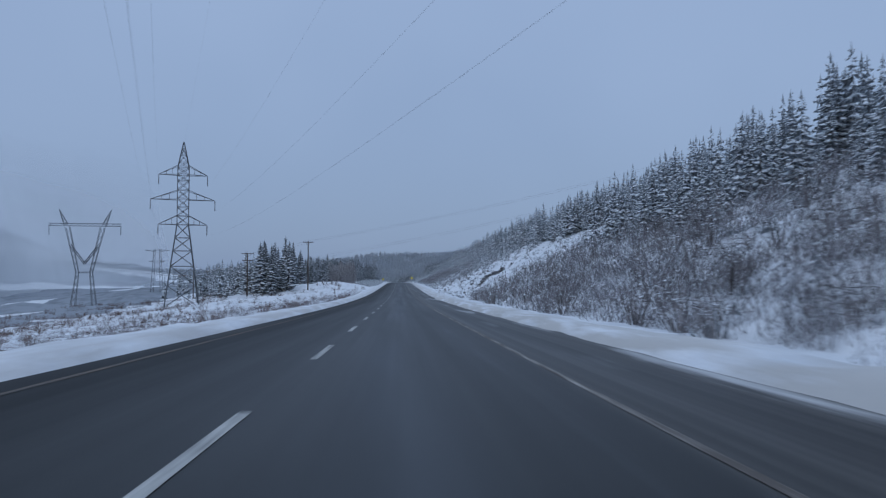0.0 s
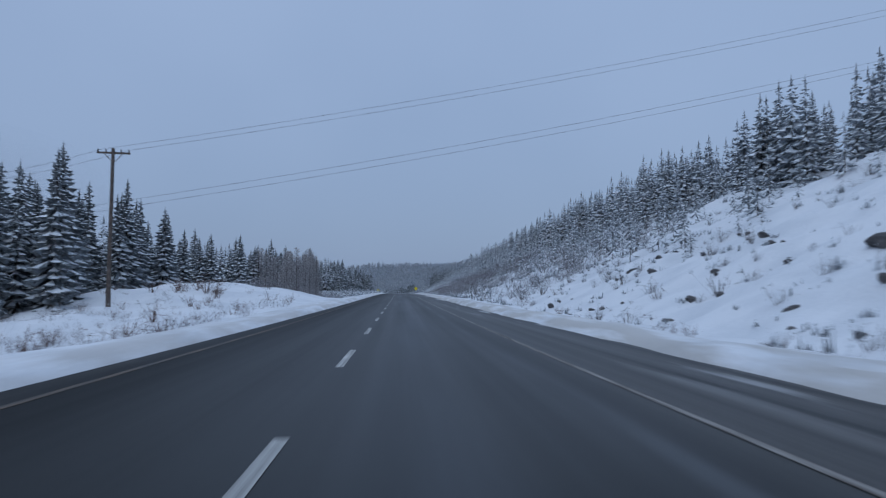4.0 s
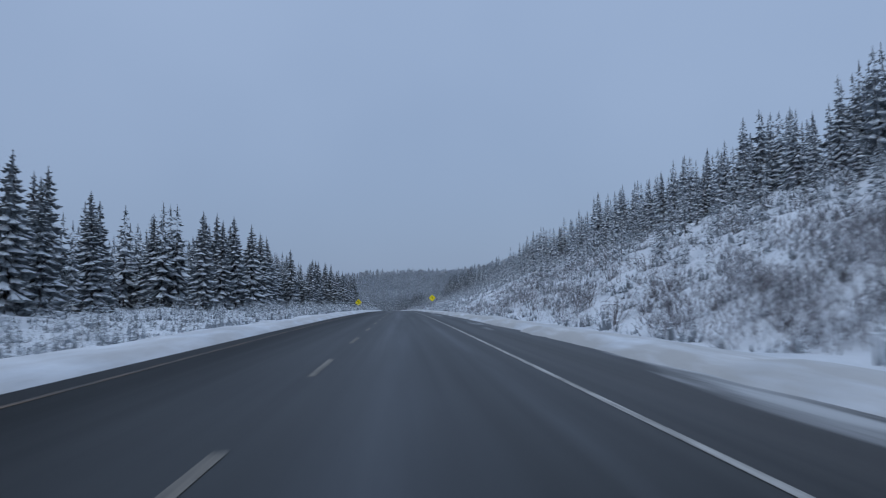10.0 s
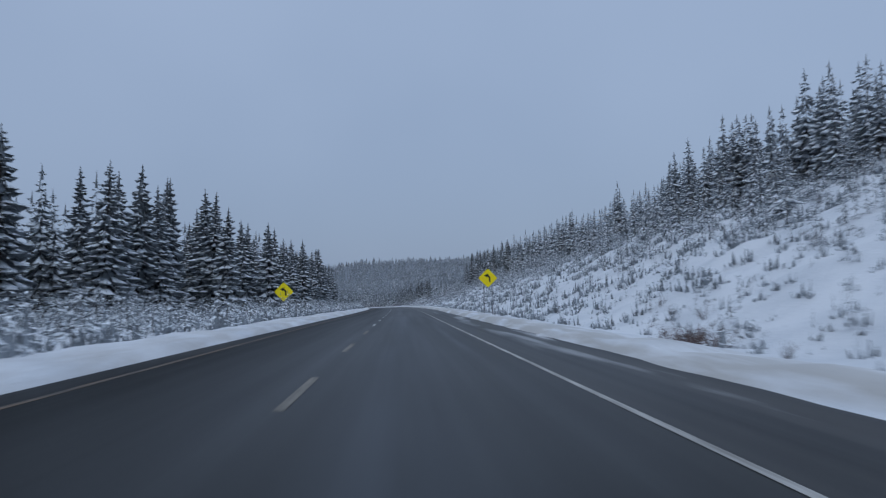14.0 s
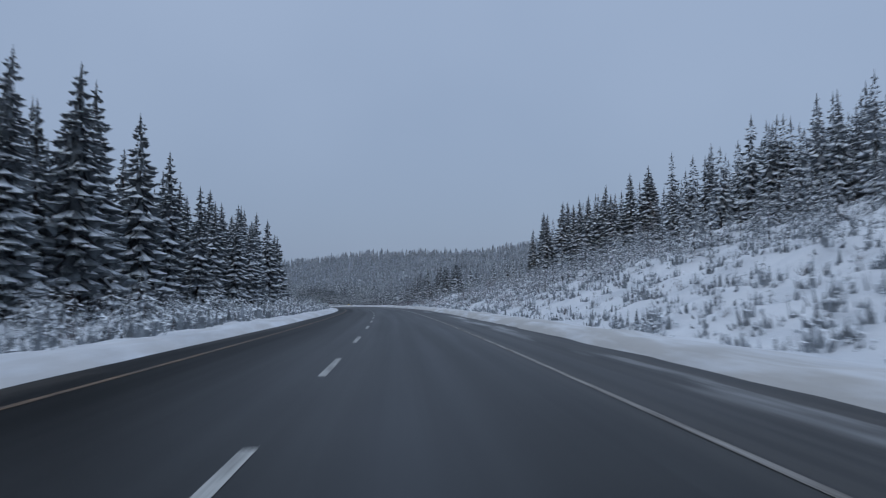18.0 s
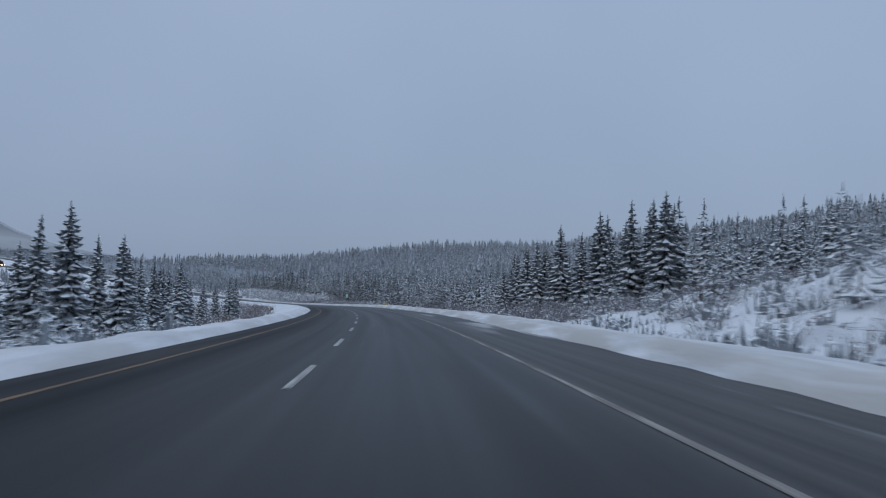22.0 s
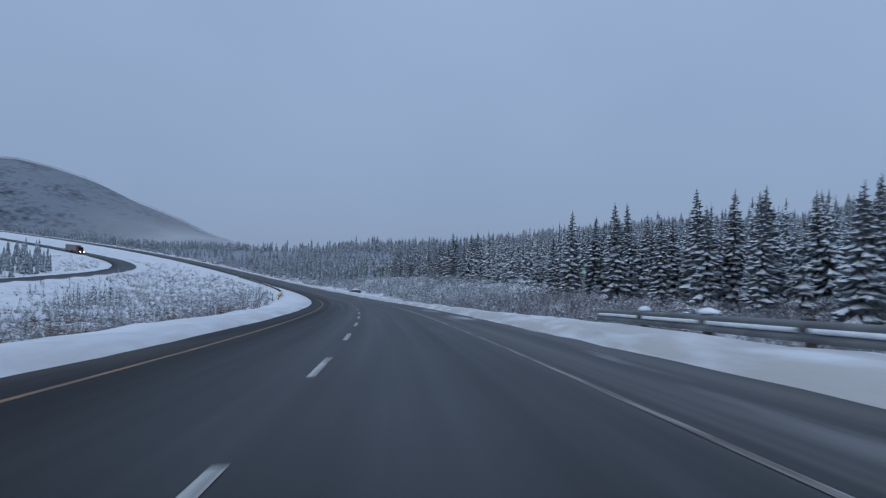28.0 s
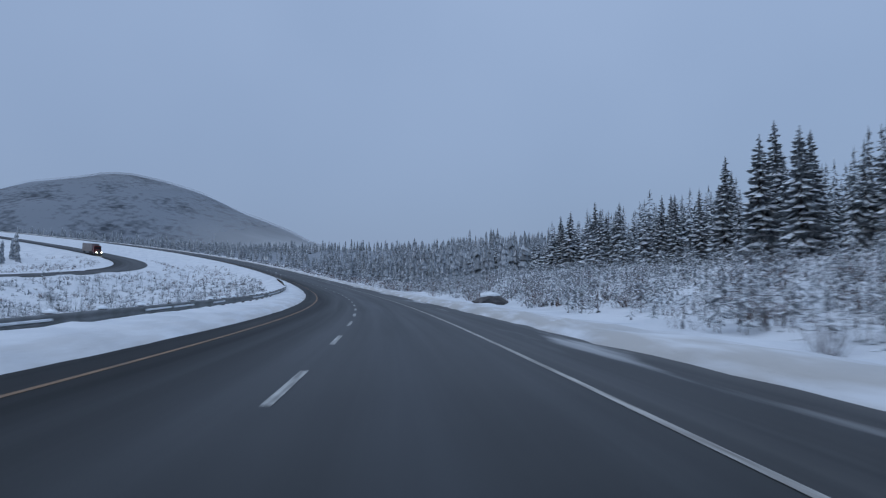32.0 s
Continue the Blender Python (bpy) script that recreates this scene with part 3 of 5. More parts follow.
# ================= trees =================
def spruce_arrays(seed, whorls, fronds, h=10.0, r=1.5, fine=True, snow=1.0, bare=.06, slim=1.0, pads=1.0):
    """Pointed spruce: whorls of drooping boughs with hanging needles, each bough under its own ridge of snow. mats: 0 needles, 1 snow, 2 bark."""
    g = np.random.default_rng(seed)
    V, F, M = [], [], []

    def face(pts, mat):
        n = len(V)
        V.extend(pts)
        F.append((n, n + 1, n + 2))
        M.append(mat)
        if len(pts) == 4:
            F.append((n, n + 2, n + 3))
            M.append(mat)

    def finger(o, a, z, r0, L, droop, w, white):
        """One bough from r0 out to L along the bearing a, its tip curling up a little."""
        c, s = np.cos(a), np.sin(a)

        def p(rad, side, dz):
            return (o[0] + c * rad - s * side, o[1] + s * rad + c * side, z + dz)

        def low(x):
            f = x / L
            return -droop * (f if f < .75 else .75 + .4 * (f - .75))
        m = L * g.uniform(.5, .68)
        hang = (.45 * w + .03 * L) * (1 if fine else 1.25)
        face([p(r0, 0, low(r0)), p(m, w, low(m) - hang), p(L, 0, low(L)), p(m, -w, low(m) - hang)], 0)
        if fine:
            face([p(r0, 0, low(r0)), p(L * .96, g.uniform(-.3, .3) * w, low(L)), p(m, g.uniform(-.5, .5) * w, low(m) - hang * 2.2 - .05 * L)], 0)
        if g.uniform() < white:
            i0 = r0 + (L - r0) * g.uniform(.02, .22)
            i1 = r0 + (L - r0) * g.uniform(.8, 1.0)
            im = i0 + (i1 - i0) * g.uniform(.45, .65)
            k, t = w * g.uniform(.8, 1.2) * pads, g.uniform(-.2, .2) * w
            up = .02 + .1 * w
            face([p(i0, 0, low(i0) + up), p(im, t + k, low(im) - hang * .62), p(i1, t * .5, low(i1) + up * .5), p(im, t - k, low(im) - hang * .62)], 1)
    for i in range(whorls):
        u = i / (whorls - 1)
        z = h * (bare + (.97 - bare) * u ** .8)
        reach = r * (1 - u) ** .74 * (.8 + .2 * np.sin(min(u * 7, 1.57))) + .026 * h * (1 - .7 * u)
        count = max(5, int(round(fronds * (1 - .45 * u))))
        for j in range(count):
            a = (j + g.uniform(-.33, .33)) * 6.283 / count + i * 2.4
            L = reach * g.uniform(.68, 1.14)
            zz = z + g.uniform(-.45, .45) * h * .9 / whorls
            droop = L * (g.uniform(.3, .55) if u < .55 else g.uniform(.1, .38) if u < .82 else g.uniform(-.15, .3))
            white = (1.0 - .3 * u) * snow
            if fine:
                finger((0, 0), a, zz, .04, L, droop, .13 * L + .045, white)
                for sd in (-1, 1):
                    b = a + sd * g.uniform(.3, .62)
                    q = L * g.uniform(.22, .38)
                    finger((np.cos(a) * q, np.sin(a) * q), b, zz - droop * q / L, 0, L * g.uniform(.42, .62), droop * .55, .085 * L + .04, white * .92)
            else:
                finger((0, 0), a, zz, .04, L, droop, L * g.uniform(.2, .3) * slim + .045, white)
    # dim inner boughs hanging close round the trunk
    for i in range(60 if fine else 10 if whorls > 9 else 4):
        u = g.uniform(0, .9)
        z = h * (bare + .03 + (.95 - bare) * u)
        R = r * (1 - u) ** .8 * g.uniform(.2, .6) + .04
        a, w = g.uniform(0, 6.283), r * (1 - u) * g.uniform(.12, .3) + .04
        c, s = np.cos(a), np.sin(a)
        drop = h * g.uniform(.05, .11)
        face([(c * R * .3, s * R * .3, z + drop * .6), (c * R - s * w, s * R + c * w, z - drop * g.uniform(.3, 1)), (c * R + s * w, s * R - c * w, z - drop * g.uniform(.3, 1))], 0)
    # the leader at the top
    q = .012 * h
    for k in range(3):
        face([(q * np.cos(k * 2.09), q * np.sin(k * 2.09), h * .88), (q * np.cos(k * 2.09 + 2.09), q * np.sin(k * 2.09 + 2.09), h * .88), (0, 0, h * .995)], 0)
    if not fine:
        n = len(V)
        V.extend([(.1, 0, -.4), (-.05, .09, -.4), (-.05, -.09, -.4), (0, 0, h * .9)])
        F.extend([(n, n + 1, n + 3), (n + 1, n + 2, n + 3), (n + 2, n, n + 3)])
        M.extend([2] * 3)
    return np.array(V, np.float32), np.array(F, np.int32), np.array(M, np.int32)


def cone_arrays(seed, layers=6, k=5, h=10.0, r=1.45):
    """Distant spruce: ragged hanging skirts of boughs, each with a ragged cap of snow."""
    g = np.random.default_rng(900 + seed)
    V, F, M = [], [], []
    for i in range(layers):
        u = i / layers
        z1, z0 = h * (.12 + .88 * (u + 1.5 / layers)) if i < layers - 1 else h, h * (.06 + .90 * u)
        rad = r * (1 - u) ** .72 + .12
        a0 = g.uniform(0, 6)
        for mat, f, lift in ((0, 1.0, 0), (1, .8, .06)):
            n = len(V)
            V.append((0, 0, z1 + lift))
            for j in range(k):
                a = a0 + (j + g.uniform(-.3, .3)) * 6.283 / k + mat * .4
                q = rad * f * g.uniform(.65, 1.2)
                V.append((np.cos(a) * q, np.sin(a) * q, z1 + (z0 - z1) * f * g.uniform(.8, 1.15) + lift))
            for j in range(k):
                if mat == 0 or g.uniform() < .8:
                    F.append((n, n + 1 + j, n + 1 + (j + 1) % k))
                    M.append(mat)
    return np.array(V, np.float32), np.array(F, np.int32), np.array(M, np.int32)


def shrub_arrays(seed, twigs=34, h=1.4, snow=.5):
    """Bare twiggy bush with snow lodged on it. mats: 0 needles, 1 snow, 2 twig."""
    g = np.random.default_rng(seed)
    V, F, M = [], [], []
    for _ in range(twigs):
        a, lean = g.uniform(0, 6.283), g.uniform(.1, .9)
        L = h * g.uniform(.5, 1.1)
        b = np.array([np.cos(a), np.sin(a), 0]) * g.uniform(0, .25) * h
        t = b + np.array([np.cos(a) * lean, np.sin(a) * lean, 1.0]) * L
        t[2] *= .9
        side = np.array([-np.sin(a), np.cos(a), 0]) * .018 * h
        n = len(V)
        V += [b - side, b + side, t]
        F += [(n, n + 1, n + 2)]
        M += [2]
        for _ in range(2):
            q = b + (t - b) * g.uniform(.4, .95)
            e = q + g.normal(0, .22, 3) * h
            n = len(V)
            V += [q, q + side * .8 + (0, 0, .02), e]
            F += [(n, n + 1, n + 2)]
            M += [2]
            if g.uniform() < snow:
                w = g.uniform(.014, .045) * h
                n = len(V)
                m = (q + e) / 2 + (0, 0, .03)
                V += [m + (w * 1.6, 0, 0), m + (-w * .6, w, .02), m + (-w * .9, -w, 0), m + (0, 0, w * .5)]
                F += [(n, n + 1, n + 3), (n + 1, n + 2, n + 3), (n + 2, n, n + 3)]
                M += [1] * 3
    return np.array(V, np.float32), np.array(F, np.int32), np.array(M, np.int32)


def thicket_arrays(seed, twigs=58, h=1.6):
    """Dense leafless thicket: many thin frosted shoots fanning out. mats: 0 shoots, 1 snow."""
    g = np.random.default_rng(500 + seed)
    V, F, M = [], [], []
    for i in range(twigs):
        a, a2 = g.uniform(0, 6.283, 2)
        q = .8 * np.sqrt(g.uniform(0, 1))
        b0 = np.array([np.cos(a) * q, np.sin(a) * q, h * .85 * g.uniform(0, 1) * (1 - .5 * q)])
        L = h * g.uniform(.16, .45)
        lean = g.uniform(.3, 2.4)
        t = b0 + np.array([np.cos(a2) * lean, np.sin(a2) * lean, 1.0]) * L / np.sqrt(1 + lean * lean * .5)
        side = np.array([-np.sin(a2), np.cos(a2), 0]) * g.uniform(.010, .026)
        n = len(V)
        V += [b0 - side, b0 + side, t]
        F.append((n, n + 1, n + 2))
        M.append(1 if g.uniform() < .13 else 0)
    return np.array(V, np.float32), np.array(F, np.int32), np.array(M, np.int32)


def tuft_arrays(seed, n_el=10):
    """Low heath or seedling clump, 10 high and 12 wide: dark sprigs with small pads of snow lodged on them."""
    g = np.random.default_rng(seed)
    V, F, M = [], [], []
    for _ in range(n_el):
        a, q = g.uniform(0, 6.283), 6.5 * np.sqrt(g.uniform(0, 1))
        z = (1 - (q / 7.5) ** 2) * 10 * g.uniform(.35, 1.0)
        p = np.array((np.cos(a) * q, np.sin(a) * q, z))
        out = np.array((np.cos(a), np.sin(a), 0))
        side = np.array((-np.sin(a), np.cos(a), 0))
        n = len(V)
        w = g.uniform(.5, 1.1)
        V += [p * (.85, .85, .2) - side * w, p * (.85, .85, .2) + side * w, p + out * .5 + (0, 0, .35)]
        F.append((n, n + 1, n + 2))
        M.append(0)
        w = g.uniform(.7, 1.5)
        n = len(V)
        t = g.uniform(-.2, .7)
        a2 = g.uniform(0, 6.283)
        e, f = np.array((np.cos(a2), np.sin(a2), 0)), np.array((-np.sin(a2), np.cos(a2), 0))
        V += [p - e * w * 1.2 + (0, 0, .4), p + f * w * g.uniform(.4, .8) - (0, 0, t), p + e * w * 1.2 - (0, 0, t), p - f * w * g.uniform(.4, .8) - (0, 0, t)]
        F += [(n, n + 1, n + 2), (n, n + 2, n + 3)]
        M += [1] * 2
    return np.array(V, np.float32), np.array(F, np.int32), np.array(M, np.int32)


TREE_MATS = [M_NEEDLE, M_TREESNOW, M_BARK]
SHRUB_MATS = [M_NEEDLE, M_TREESNOW, M_TWIG]
FROST_HAZE_MATS = [M_FROST_HAZE, M_TREESNOW, M_BARK]
THICKET_MATS = [M_THICKET, M_TREESNOW]
HAZY_MATS = [M_FROST_HAZE, M_HAZY_SNOW, M_BARK]
RED_MATS = [M_NEEDLE, M_TREESNOW, M_REDTWIG]


def stuff(name, kinds, s, d, sizes, mats, label, category, wide=None):
    """Many plants as one joined mesh, standing on the snow."""
    g = np.random.default_rng(len(s))
    x, y = place(s, d)
    z = ground_z(s, d) - .1
    Vs, Fs, Ms, n = [], [], [], 0
    for i in range(len(s)):
        V, F, M = kinds[g.integers(len(kinds))]
        a, k = g.uniform(0, 6.283), sizes[i]
        q = k * (wide[i] if wide is not None else 1)
        c, sn = np.cos(a) * q, np.sin(a) * q
        W = np.empty_like(V)
        W[:, 0] = V[:, 0] * c - V[:, 1] * sn + x[i]
        W[:, 1] = V[:, 0] * sn + V[:, 1] * c + y[i]
        W[:, 2] = V[:, 2] * k + z[i]
        Vs.append(W)
        Fs.append(F + n)
        Ms.append(M)
        n += len(V)
    me = mesh_of(name, np.concatenate(Vs), np.concatenate(Fs), mats, np.concatenate(Ms))
    return tagged(new(name, me), label, category, kind="stuff")


def spruce_thing(variant):
    V, F, M = spruce_arrays(100 + variant, 23, 9, h=10, r=(1.65, 1.4, 1.9, 1.5)[variant], snow=(1, .92, 1.1, .8)[variant], pads=1.3, bare=(.05, .09, .04, .2)[variant])
    root = new("spruce_tree")
    tagged(root, ("tall snow-laden dark green spruce on the snowy verge", "slender snow-dusted spruce at the forest edge",
                  "broad spruce with heavy snow on its boughs", "dark spruce with bare lower trunk and snowy boughs")[variant], "tree", "roadside spruces")
    crown = new("crown", mesh_of("crown", V, F, TREE_MATS, M))
    crown.parent = root
    bm = bmesh.new()
    rod(bm, (0, 0, -.6), (0, 0, 9.6), .15, .015, 7)
    part("trunk", bm, M_BARK, root)
    return root


far_kinds = [cone_arrays(i) for i in range(8)]
mid_kinds = [spruce_arrays(40 + i, 15, 7, h=10, r=(1.6, 1.35, 1.75, 1.45, 1.85, 1.4)[i], fine=False, pads=1.12) for i in range(6)]
back_kinds = [spruce_arrays(50 + i, 11, 5, h=10, r=(1.6, 1.4, 1.8)[i], fine=False, pads=1.12, slim=1.4) for i in range(3)]
shrub_kinds = [shrub_arrays(i, 17) for i in range(6)]
red_kinds = [shrub_arrays(20 + i, 15, snow=.15) for i in range(4)]
thicket_kinds = [thicket_arrays(i) for i in range(6)]
tuft_kinds = [tuft_arrays(80 + i, 10) for i in range(8)]
sapling_kinds = [spruce_arrays(70 + i, 5, 6, h=10, r=2.9, fine=False, bare=.02, slim=.42, pads=1.3) for i in range(6)]
seedling_kinds = [spruce_arrays(90 + i, 5, 6, h=10, r=3.4, fine=False, bare=.02, slim=.6, snow=.6, pads=.8) for i in range(4)]
young_kinds = [spruce_arrays(60 + i, 8, 6, h=10, r=2.4, fine=False, bare=.02, slim=.5, pads=1.2) for i in range(5)]
hills = np.random.default_rng(11)


def gather(rows, bumpy=0.0):
    """Scattered places: rows of from, to along; from, to across; count; sizes from, to. bumpy: share left out in gaps."""
    S, D, H = [], [], []
    for s0, s1, d0, d1, count, lo, hi in rows:
        s, d = hills.uniform(s0, s1, count), hills.uniform(d0, d1, count)
        h = hills.uniform(lo, hi, count) * hills.uniform(.75, 1, count)
        keep = bumps(s, d, 14) > bumpy * 2 - 1.2
        keep &= (abs(d - other_d(s)) > 9) | (s < 880)
        keep &= (abs(s - 1009) > 11) | (d < 8) | (d > 11.2)
        S.append(s[keep]), D.append(d[keep]), H.append(h[keep])
    return np.concatenate(S), np.concatenate(D), np.concatenate(H)


# nearest spruces, each a thing of its own
protos = [spruce_thing(i) for i in range(4)]
first = set(protos)
edge_rows = [(172, 200, -31, -23, 20, 12.4), (200, 238, -31, -23, 16, 10.5), (214, 246, -25, -20.5, 8, 10), (258, 380, -30, -23, 32, 11.8), (380, 480, -26, -19, 30, 13),
             (480, 560, -22, -14, 32, 12.4), (560, 640, -21, -14, 36, 13.4), (640, 682, -21, -13.5, 28, 13.6), (684, 704, -19, -14.5, 8, 9.5), (635, 690, 31, 38, 18, 11.5), (704, 745, -22, -13, 12, 7.4), (730, 772, -23, -14, 18, 6.6),
             (722, 790, 26, 32, 26, 13.6), (870, 940, 26, 34, 26, 10.8), (990, 1022, 29, 37, 12, 10.8), (1022, 1072, 29, 37, 14, 9)]
for s0, s1, d0, d1, count, high in edge_rows:
    for i in range(count):
        s = s0 + (s1 - s0) * (i + hills.uniform(0, 1)) / count
        d = hills.uniform(d0, d1)
        x, y = place(s, d)
        k = high / 10 * hills.uniform(.78, 1.04)
        m = pose(float(x), float(y), float(ground_z(s, d)) - .1, hills.uniform(-2, 2), hills.uniform(-2, 2), hills.uniform(0, 360)) @ Matrix.Diagonal((k, k, k, 1))
        v = int(hills.integers(4)) if d < 0 and s > 480 else int(hills.integers(3))
        if protos[v] in first:
            first.discard(protos[v])
            protos[v].matrix_basis = m
        else:
            copy_thing(protos[v], m).matrix_basis = m

# the woods behind them
stuff("hillside_woods", mid_kinds, *gather([
    (-40, 620, 33, 38, 150, .8, 1.05), (15, 100, 24, 34, 110, .35, .8), (230, 600, 29, 34, 90, .3, .6), (-40, 620, 34, 42, 560, .55, 1.05)]),
    FROST_HAZE_MATS, "frosted spruce woods on the steep hillside", "forest")
stuff("hilltop_woods", back_kinds, *gather([(-40, 620, 42, 54, 650, .6, 1.1)]), FROST_HAZE_MATS, "frosted spruce woods on top of the hillside", "forest")
stuff("woods", mid_kinds, *gather([
    (600, 684, 34, 46, 130, .7, 1.25), (175, 200, -38, -27, 24, .8, 1.2), (200, 240, -36, -27, 40, .8, 1.2), (240, 300, -44, -30, 60, .75, 1.15),
    (250, 380, -36, -27, 140, .75, 1.2), (380, 480, -32, -23, 120, .9, 1.4), (480, 676, -27, -18, 220, .85, 1.35),
    (700, 772, -32, -17, 40, .45, .7), (684, 722, 28, 44, 60, .4, .7), (722, 798, 28, 44, 120, .8, 1.3), (798, 875, 46, 62, 110, .8, 1.25), (870, 1010, 30, 46, 260, .75, 1.12), (1010, 1110, 31, 46, 210, .6, .98)]),
    TREE_MATS, "dense snow-covered spruce woods along the highway", "forest")
stuff("inner_woods", back_kinds, *gather([
    (600, 684, 46, 58, 70, .7, 1.25), (200, 240, -48, -36, 40, .8, 1.2), (240, 300, -64, -44, 70, .75, 1.15), (300, 380, -90, -38, 210, .8, 1.2), (380, 460, -114, -36, 240, .8, 1.2),
    (250, 380, -42, -36, 70, .75, 1.2), (380, 480, -40, -32, 80, .9, 1.4), (480, 676, -36, -27, 180, .85, 1.35),
    (684, 722, 44, 60, 30, .4, .7), (722, 798, 44, 60, 90, .8, 1.3), (798, 875, 62, 75, 80, .8, 1.25), (870, 1010, 46, 62, 200, .75, 1.12), (1010, 1110, 46, 60, 160, .6, .98)]),
    TREE_MATS, "snow-covered spruce woods deeper behind the forest edge", "forest")
# forest across the valley, its haze painted in by duller materials
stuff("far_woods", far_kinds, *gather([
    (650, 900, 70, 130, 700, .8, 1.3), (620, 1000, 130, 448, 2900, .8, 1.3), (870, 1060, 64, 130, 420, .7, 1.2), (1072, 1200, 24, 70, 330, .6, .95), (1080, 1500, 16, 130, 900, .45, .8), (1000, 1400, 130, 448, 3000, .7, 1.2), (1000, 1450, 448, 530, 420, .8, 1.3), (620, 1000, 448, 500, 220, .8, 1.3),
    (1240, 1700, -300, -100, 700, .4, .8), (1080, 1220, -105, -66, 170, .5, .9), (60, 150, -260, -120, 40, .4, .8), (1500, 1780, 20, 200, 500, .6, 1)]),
    HAZY_MATS, "snow-dusted spruce forest across the valley", "forest")
stuff("thicket", thicket_kinds, *gather([
    (186, 256, 12, 27, 260, .6, 1.2), (256, 330, 10.5, 27, 1000, .7, 1.5), (330, 420, 10.5, 24, 350, .6, 1.2), (0, 172, -34, -6, 1100, .3, .75), (1090, 1250, -70, -10, 420, .5, 1.0), (6, 60, 9.8, 18, 320, .6, 1.2), (20, 100, 10.5, 33, 800, .7, 1.5), (600, 700, 12, 30, 300, .5, 1.1), (700, 740, 11, 27, 500, .7, 1.5), (740, 800, 10.5, 25, 700, 1.1, 2.0), (800, 900, 10.5, 34, 1000, .9, 1.8), (880, 930, 10.5, 27, 500, .7, 1.5), (930, 985, 10.5, 27, 200, .6, 1.2), (985, 1080, 10.5, 27, 160, .6, 1.2), (1080, 1300, 10, 22, 250, .6, 1.4),
    (196, 262, -24, -9, 260, .6, 1.3), (690, 790, -40, -11, 260, .5, 1.0), (740, 900, -46, -9.5, 1900, .55, 1.1), (900, 1010, -46, -14, 240, .4, .9), (1000, 1150, -46, -11, 240, .4, 1.0)], .1),
    THICKET_MATS, "dense frosted grey leafless thicket on the verge", "bushes")
# young spruces and brush
stuff("young_spruces", young_kinds, *gather([
    (-20, 110, 20, 36, 150, .14, .36), (160, 400, 19, 36, 420, .15, .5), (400, 640, 23, 36, 380, .15, .5), (240, 420, -24, -11, 130, .06, .2), (420, 690, -20, -9, 160, .06, .22), (600, 720, 14, 32, 200, .1, .4),
    (660, 900, -60, -11, 300, .08, .3), (930, 1060, -46, -9.5, 260, .1, .27), (970, 1002, -46, -36, 26, .4, .6), (900, 1150, -40, -13, 200, .1, .28), (900, 1150, -95, -40, 200, .2, .45), (700, 880, 12, 40, 200, .08, .35), (880, 1080, 14, 30, 160, .12, .28), (1080, 1400, 10, 30, 200, .1, .4)]),
    FROST_HAZE_MATS, "young snow-covered spruces on the verge", "young trees")
stuff("saplings", sapling_kinds, *gather([
    (240, 400, -22, -6.6, 650, .08, .2), (400, 690, -19, -6.2, 1900, .1, .26), (190, 400, 14, 34, 800, .08, .22), (395, 640, 20, 34, 1300, .08, .2), (395, 690, 12, 26, 500, .05, .13), (-20, 95, 13, 34, 260, .1, .26),
    (690, 760, 11, 30, 195, .08, .2), (880, 930, 10, 28, 220, .08, .24), (925, 985, 10.5, 28, 800, .12, .25), (985, 1090, 10.5, 29, 1000, .12, .27), (690, 940, -60, -10, 187, .06, .14), (940, 1150, -45, -10, 187, .08, .18)], .0),
    FROST_HAZE_MATS, "low frosted saplings crowding the verge", "young trees")
stuff("median_seedlings", seedling_kinds, *gather([
    (875, 960, -52, -13, 650, .08, .2), (960, 1060, -52, -11, 750, .08, .2), (1060, 1230, -62, -10, 500, .07, .17)]),
    TREE_MATS, "small dark spruce seedlings scattered over the snowy median", "young trees")
stuff("snowy_tufts", tuft_kinds, *gather([
    (190, 395, 9.5, 34, 1300, .05, .13), (395, 455, 9.5, 34, 900, .03, .09), (455, 700, 9.5, 34, 3000, .05, .14), (-20, 100, 10, 33, 400, .05, .14), (100, 190, 9.5, 33, 550, .03, .08),
    (240, 400, -22, -5.6, 900, .04, .11), (400, 690, -20, -5.5, 2300, .05, .15), (700, 880, 9, 40, 800, .05, .13), (880, 1100, 11, 30, 700, .04, .1),
    (690, 940, -60, -9.5, 1100, .03, .11), (940, 1150, -50, -9.5, 1700, .04, .13)], -.3),
    FROST_HAZE_MATS, "low snow-capped tufts of heath and seedlings", "bushes")
stuff("brush", shrub_kinds, *gather([
    (-20, 95, 10, 34, 357, .8, 2.2), (185, 395, 10.5, 30, 275, .6, 1.5), (395, 640, 10, 28, 231, .2, .8), (95, 185, 10, 34, 170, .3, .9), (100, 700, 8.6, 12, 143, .12, .4), (200, 700, -9, -6.6, 55, .1, .3), (640, 740, 10, 30, 154, .5, 1.5), (740, 1050, 10, 26, 302, .6, 1.6),
    (240, 660, -22, -7, 143, .4, .9), (660, 1000, -50, -8.5, 198, .4, 1.1), (1050, 1300, 9, 22, 110, .6, 1.4)]),
    SHRUB_MATS, "bare grey roadside brush with lodged snow", "bushes")
